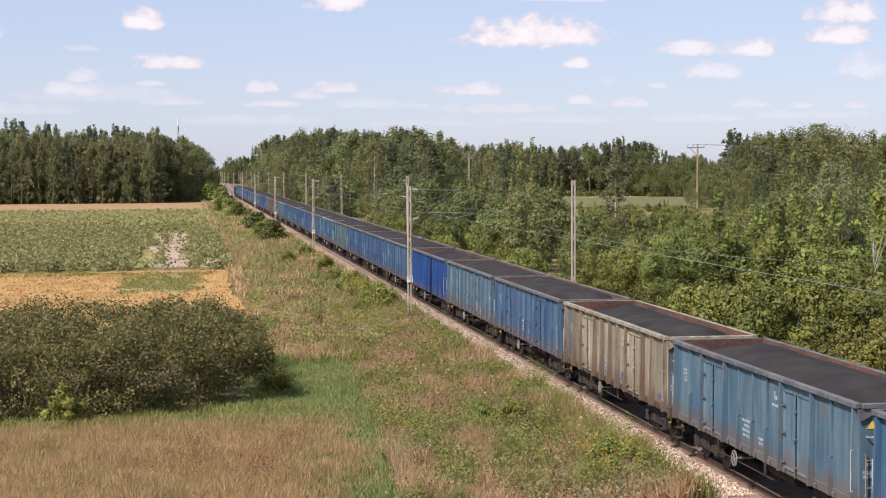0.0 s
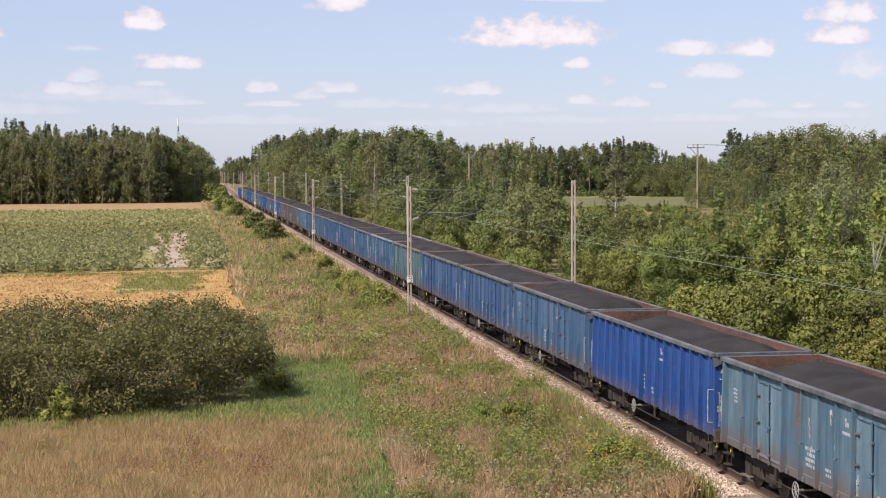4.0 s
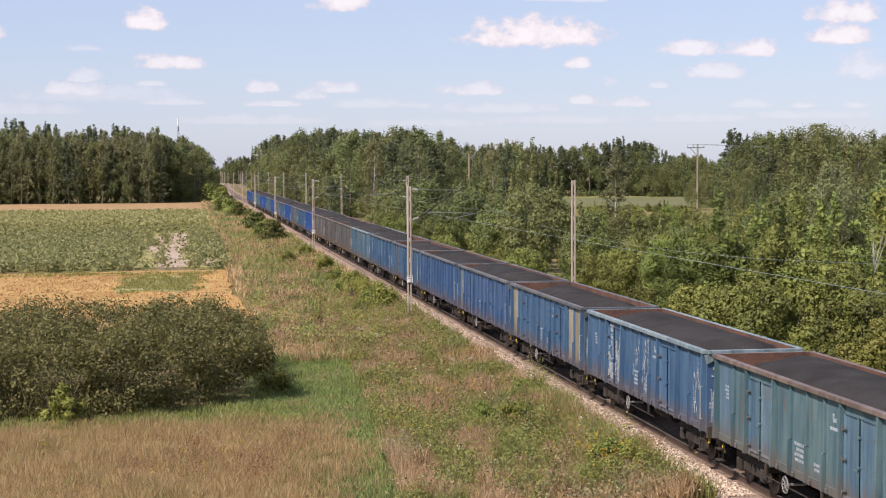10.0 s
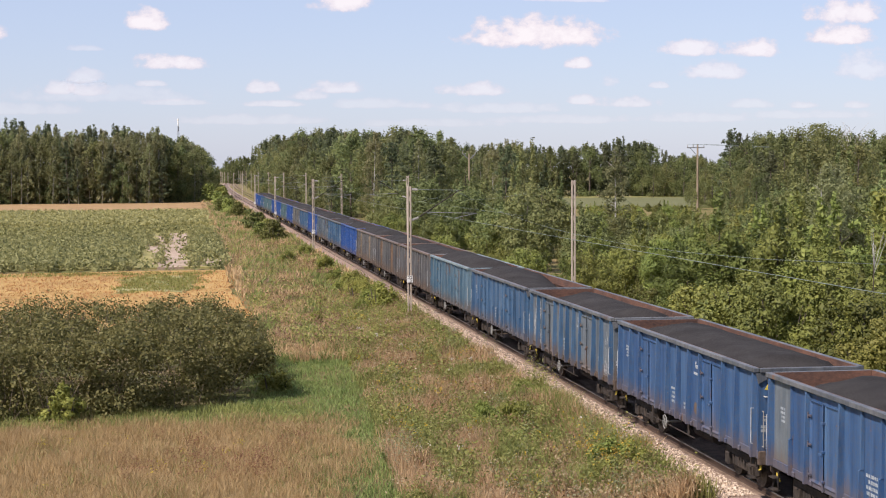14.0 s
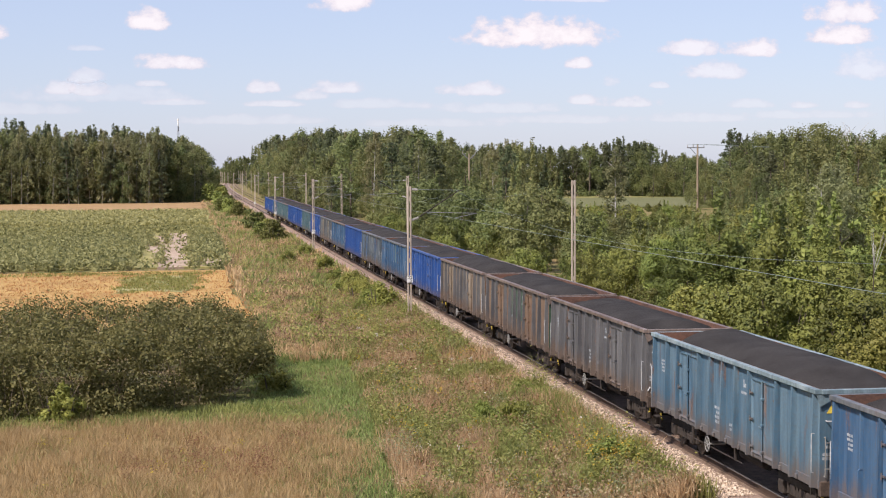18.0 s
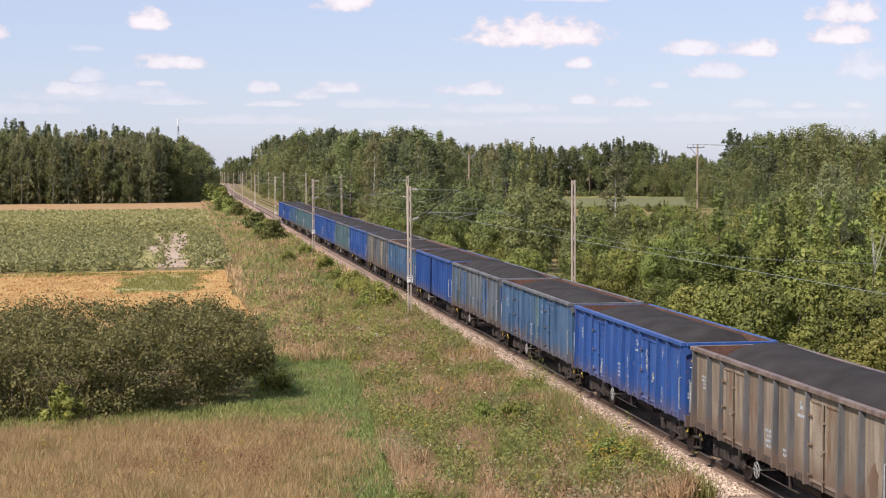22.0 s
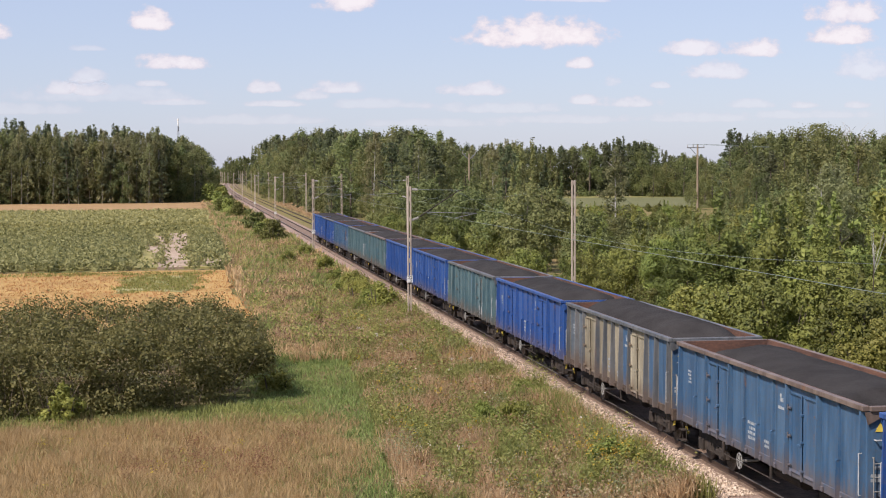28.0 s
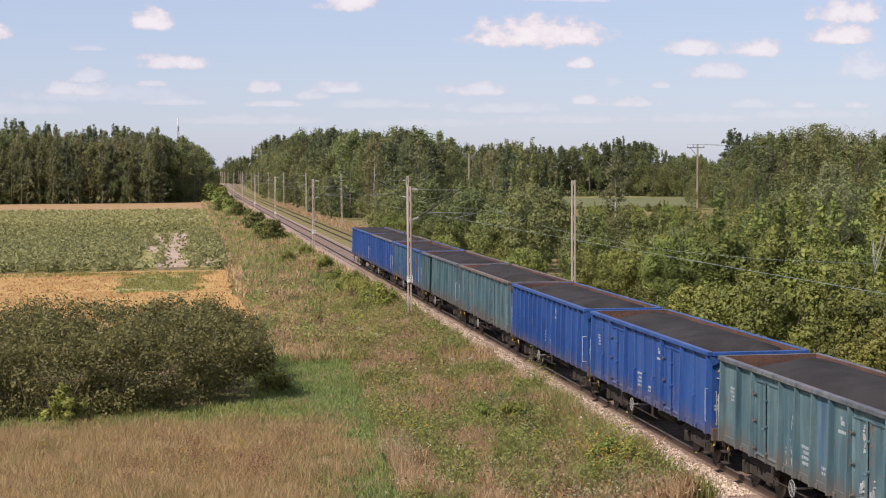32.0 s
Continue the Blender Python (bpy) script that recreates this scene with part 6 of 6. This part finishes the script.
def rough(x, y):
    return x > -11.5 + 0.5 * noise.noise((y * 0.3, 1, 1))


p = spots(4200, -12.6, -3.0, 78, 230, rng, lambda x, y: rough(x, y) and patchy(x, y, 51, 3.0, -0.05), 1.3)
q = tufts(p, 16, 0.22, rng)
q[:, 2] += rng.random(len(q)) * 0.8
sward("rough_leafy_weeds", leaves(q, np.full(len(q), 0.08), len(q), 0.068, rng), M_WEED, "leafy olive weeds along the railway")
p = spots(3000, -12.6, -3.0, 78, 230, rng, lambda x, y: rough(x, y) and patchy(x, y, 53, 2.6, 0.02), 1.3)
q = tufts(p, 15, 0.22, rng)
q[:, 2] += rng.random(len(q)) * 0.85
sward("rough_withered_weeds", leaves(q, np.full(len(q), 0.08), len(q), 0.06, rng), M_BROWNWEED, "withered brown weeds along the railway")

# loose stones on the ballast shoulder
def stones(n, y0, y1, power, size, rng):
    """Small irregular lumps: tetrahedra-like stones, joined."""
    x = -2.62 + 1.62 * rng.random(n)
    y = y0 + (y1 - y0) * rng.random(n) ** power
    z = np.where(x < -1.75, -0.21 - (-1.75 - x) * 0.54, -0.185) + 0.012
    c = np.stack([x, y, z], 1)
    base = np.array([(1, 1, 1), (1, -1, -1), (-1, 1, -1), (-1, -1, 1)], float) / 1.7
    s = size * (0.5 + rng.random((n, 1, 3)))
    a = rng.random(n) * 6.28
    rot = np.zeros((n, 3, 3))
    rot[:, 0, 0], rot[:, 0, 1], rot[:, 1, 0], rot[:, 1, 1], rot[:, 2, 2] = np.cos(a), -np.sin(a), np.sin(a), np.cos(a), 1
    v = np.einsum("nij,nkj->nki", rot, base[None] * s + rng.normal(size=(n, 4, 3)) * size * 0.2) + c[:, None]
    quads = v.reshape(-1, 3)
    faces = []
    for f in ((0, 1, 2), (0, 3, 1), (0, 2, 3), (1, 3, 2)):
        faces.append(np.arange(n)[:, None] * 4 + np.array(f)[None])
    return quads.tolist(), np.concatenate(faces).tolist()


v, f = stones(15000, 40, 110, 1.7, 0.034, RNG)
ob = part_mesh("ballast_stones", raw_mesh("ballast_stones", v, f), M_STONE)
tagged(ob, "loose pale pinkish ballast stones", "gravel", kind="stuff")

# sleepers
bm = bmesh.new()
box(bm, -1.3, 1.3, -0.13, 0.13, -0.36, -0.166, 0.012)
mesh = bpy.data.meshes.new("sleeper")
bm.to_mesh(mesh)
bm.free()
mesh.materials.append(varied("oil_stained_concrete", (0.085, 0.063, 0.049), (0.22, 0.17, 0.135), 1.2, 14.0))
bed = bpy.data.objects["ballast_bed"]
for i in range(260):
    o = new("sleeper", mesh)
    o.location = (0, 46 + 0.65 * i, 0)
    o.parent = bed

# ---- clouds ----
# The sheets glow by themselves; no sun or shade shapes them.
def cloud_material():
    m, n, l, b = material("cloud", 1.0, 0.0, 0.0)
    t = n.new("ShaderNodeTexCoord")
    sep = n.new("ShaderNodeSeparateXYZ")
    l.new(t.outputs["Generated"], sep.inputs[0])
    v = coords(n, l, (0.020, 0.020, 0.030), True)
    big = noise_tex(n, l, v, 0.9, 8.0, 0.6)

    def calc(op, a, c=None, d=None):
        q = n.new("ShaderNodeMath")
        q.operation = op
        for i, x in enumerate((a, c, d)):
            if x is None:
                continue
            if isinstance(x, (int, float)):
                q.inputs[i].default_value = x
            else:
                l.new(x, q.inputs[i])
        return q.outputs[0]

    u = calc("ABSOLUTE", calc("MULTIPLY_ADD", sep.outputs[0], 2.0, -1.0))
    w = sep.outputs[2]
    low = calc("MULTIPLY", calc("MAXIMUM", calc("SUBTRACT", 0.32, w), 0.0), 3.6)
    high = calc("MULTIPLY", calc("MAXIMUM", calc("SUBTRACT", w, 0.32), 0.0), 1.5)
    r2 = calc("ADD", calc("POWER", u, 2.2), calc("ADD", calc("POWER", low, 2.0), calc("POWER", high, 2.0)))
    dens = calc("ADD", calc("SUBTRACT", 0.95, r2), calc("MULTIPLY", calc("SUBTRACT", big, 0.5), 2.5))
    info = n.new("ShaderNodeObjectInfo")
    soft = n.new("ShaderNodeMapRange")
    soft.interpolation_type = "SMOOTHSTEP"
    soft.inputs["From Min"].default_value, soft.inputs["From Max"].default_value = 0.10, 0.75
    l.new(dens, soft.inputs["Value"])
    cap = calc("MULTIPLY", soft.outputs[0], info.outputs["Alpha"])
    # cloud shade painted into the glow: thin parts grey-lilac, dense parts sunlit white
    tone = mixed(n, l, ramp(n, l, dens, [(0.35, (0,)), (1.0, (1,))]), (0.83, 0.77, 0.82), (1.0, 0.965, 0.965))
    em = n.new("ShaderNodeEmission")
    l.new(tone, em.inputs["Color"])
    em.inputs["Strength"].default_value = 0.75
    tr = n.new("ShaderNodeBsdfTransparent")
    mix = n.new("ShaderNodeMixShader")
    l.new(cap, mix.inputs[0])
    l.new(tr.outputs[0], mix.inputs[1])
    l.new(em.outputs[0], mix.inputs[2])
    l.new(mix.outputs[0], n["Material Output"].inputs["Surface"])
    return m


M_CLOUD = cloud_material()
CLOUD_Y = 4000.0
CLOUDS = []


def cloud(bearing, rise, wide, tall, thick, drift, label="white fair-weather cloud with a flat base"):
    """A cloud far off: bearing and rise are slopes from the viewpoint, as are its width and height; drift in metres over the clip."""
    d = CLOUD_Y + 12 * len(CLOUDS) * (-1) ** len(CLOUDS)
    x, z = EYE.x + bearing * d, EYE.z + rise * d
    w, h = wide * d / 2, tall * d
    bm = bmesh.new()
    nx, nz = 12, 4
    rows = [[bm.verts.new((w * (2 * i / nx - 1), -0.06 * w * math.cos(math.pi * (i / nx - 0.5)), h * j / nz)) for i in range(nx + 1)] for j in range(nz + 1)]
    for j in range(nz):
        for i in range(nx):
            bm.faces.new((rows[j][i], rows[j][i + 1], rows[j + 1][i + 1], rows[j + 1][i]))
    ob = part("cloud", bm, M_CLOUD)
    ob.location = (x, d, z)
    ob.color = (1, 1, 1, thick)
    tagged(ob, label, "cloud", "fair-weather clouds", "structure")
    CLOUDS.append((ob, drift))


K = 1 / 2863.0


def sky_cloud(px, base, wide, tall, thick, drift):
    """px and base in sight-line units across the view."""
    cloud(0.1574 + (px - 784) * K * 1.025, (301 - base) * K * 1.013, wide * K * 1.2, tall * K * 1.08, thick if base < 140 else thick * 0.7, drift)


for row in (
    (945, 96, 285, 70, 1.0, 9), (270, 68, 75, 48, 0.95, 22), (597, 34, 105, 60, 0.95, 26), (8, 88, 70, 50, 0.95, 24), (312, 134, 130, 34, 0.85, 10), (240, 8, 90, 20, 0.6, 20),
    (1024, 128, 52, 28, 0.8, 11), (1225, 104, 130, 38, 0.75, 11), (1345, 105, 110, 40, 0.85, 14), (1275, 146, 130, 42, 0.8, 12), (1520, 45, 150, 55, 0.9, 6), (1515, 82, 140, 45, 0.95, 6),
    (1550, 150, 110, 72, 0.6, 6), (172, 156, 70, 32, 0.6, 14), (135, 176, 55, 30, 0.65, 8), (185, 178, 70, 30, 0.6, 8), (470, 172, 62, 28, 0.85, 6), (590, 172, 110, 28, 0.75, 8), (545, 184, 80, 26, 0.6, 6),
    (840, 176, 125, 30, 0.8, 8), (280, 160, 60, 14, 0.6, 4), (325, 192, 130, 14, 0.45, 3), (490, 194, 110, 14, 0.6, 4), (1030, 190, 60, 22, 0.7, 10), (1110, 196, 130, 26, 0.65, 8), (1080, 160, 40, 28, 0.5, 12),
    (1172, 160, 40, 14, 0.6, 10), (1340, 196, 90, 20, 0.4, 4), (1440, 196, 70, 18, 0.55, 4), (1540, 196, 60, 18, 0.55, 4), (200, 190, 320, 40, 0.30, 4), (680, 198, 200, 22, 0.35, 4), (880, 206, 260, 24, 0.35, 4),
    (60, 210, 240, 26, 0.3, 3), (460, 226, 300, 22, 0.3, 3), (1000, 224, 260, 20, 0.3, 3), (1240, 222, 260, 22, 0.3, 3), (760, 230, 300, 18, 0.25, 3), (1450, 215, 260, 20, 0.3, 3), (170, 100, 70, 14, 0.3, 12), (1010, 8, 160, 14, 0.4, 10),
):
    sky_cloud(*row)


motions()
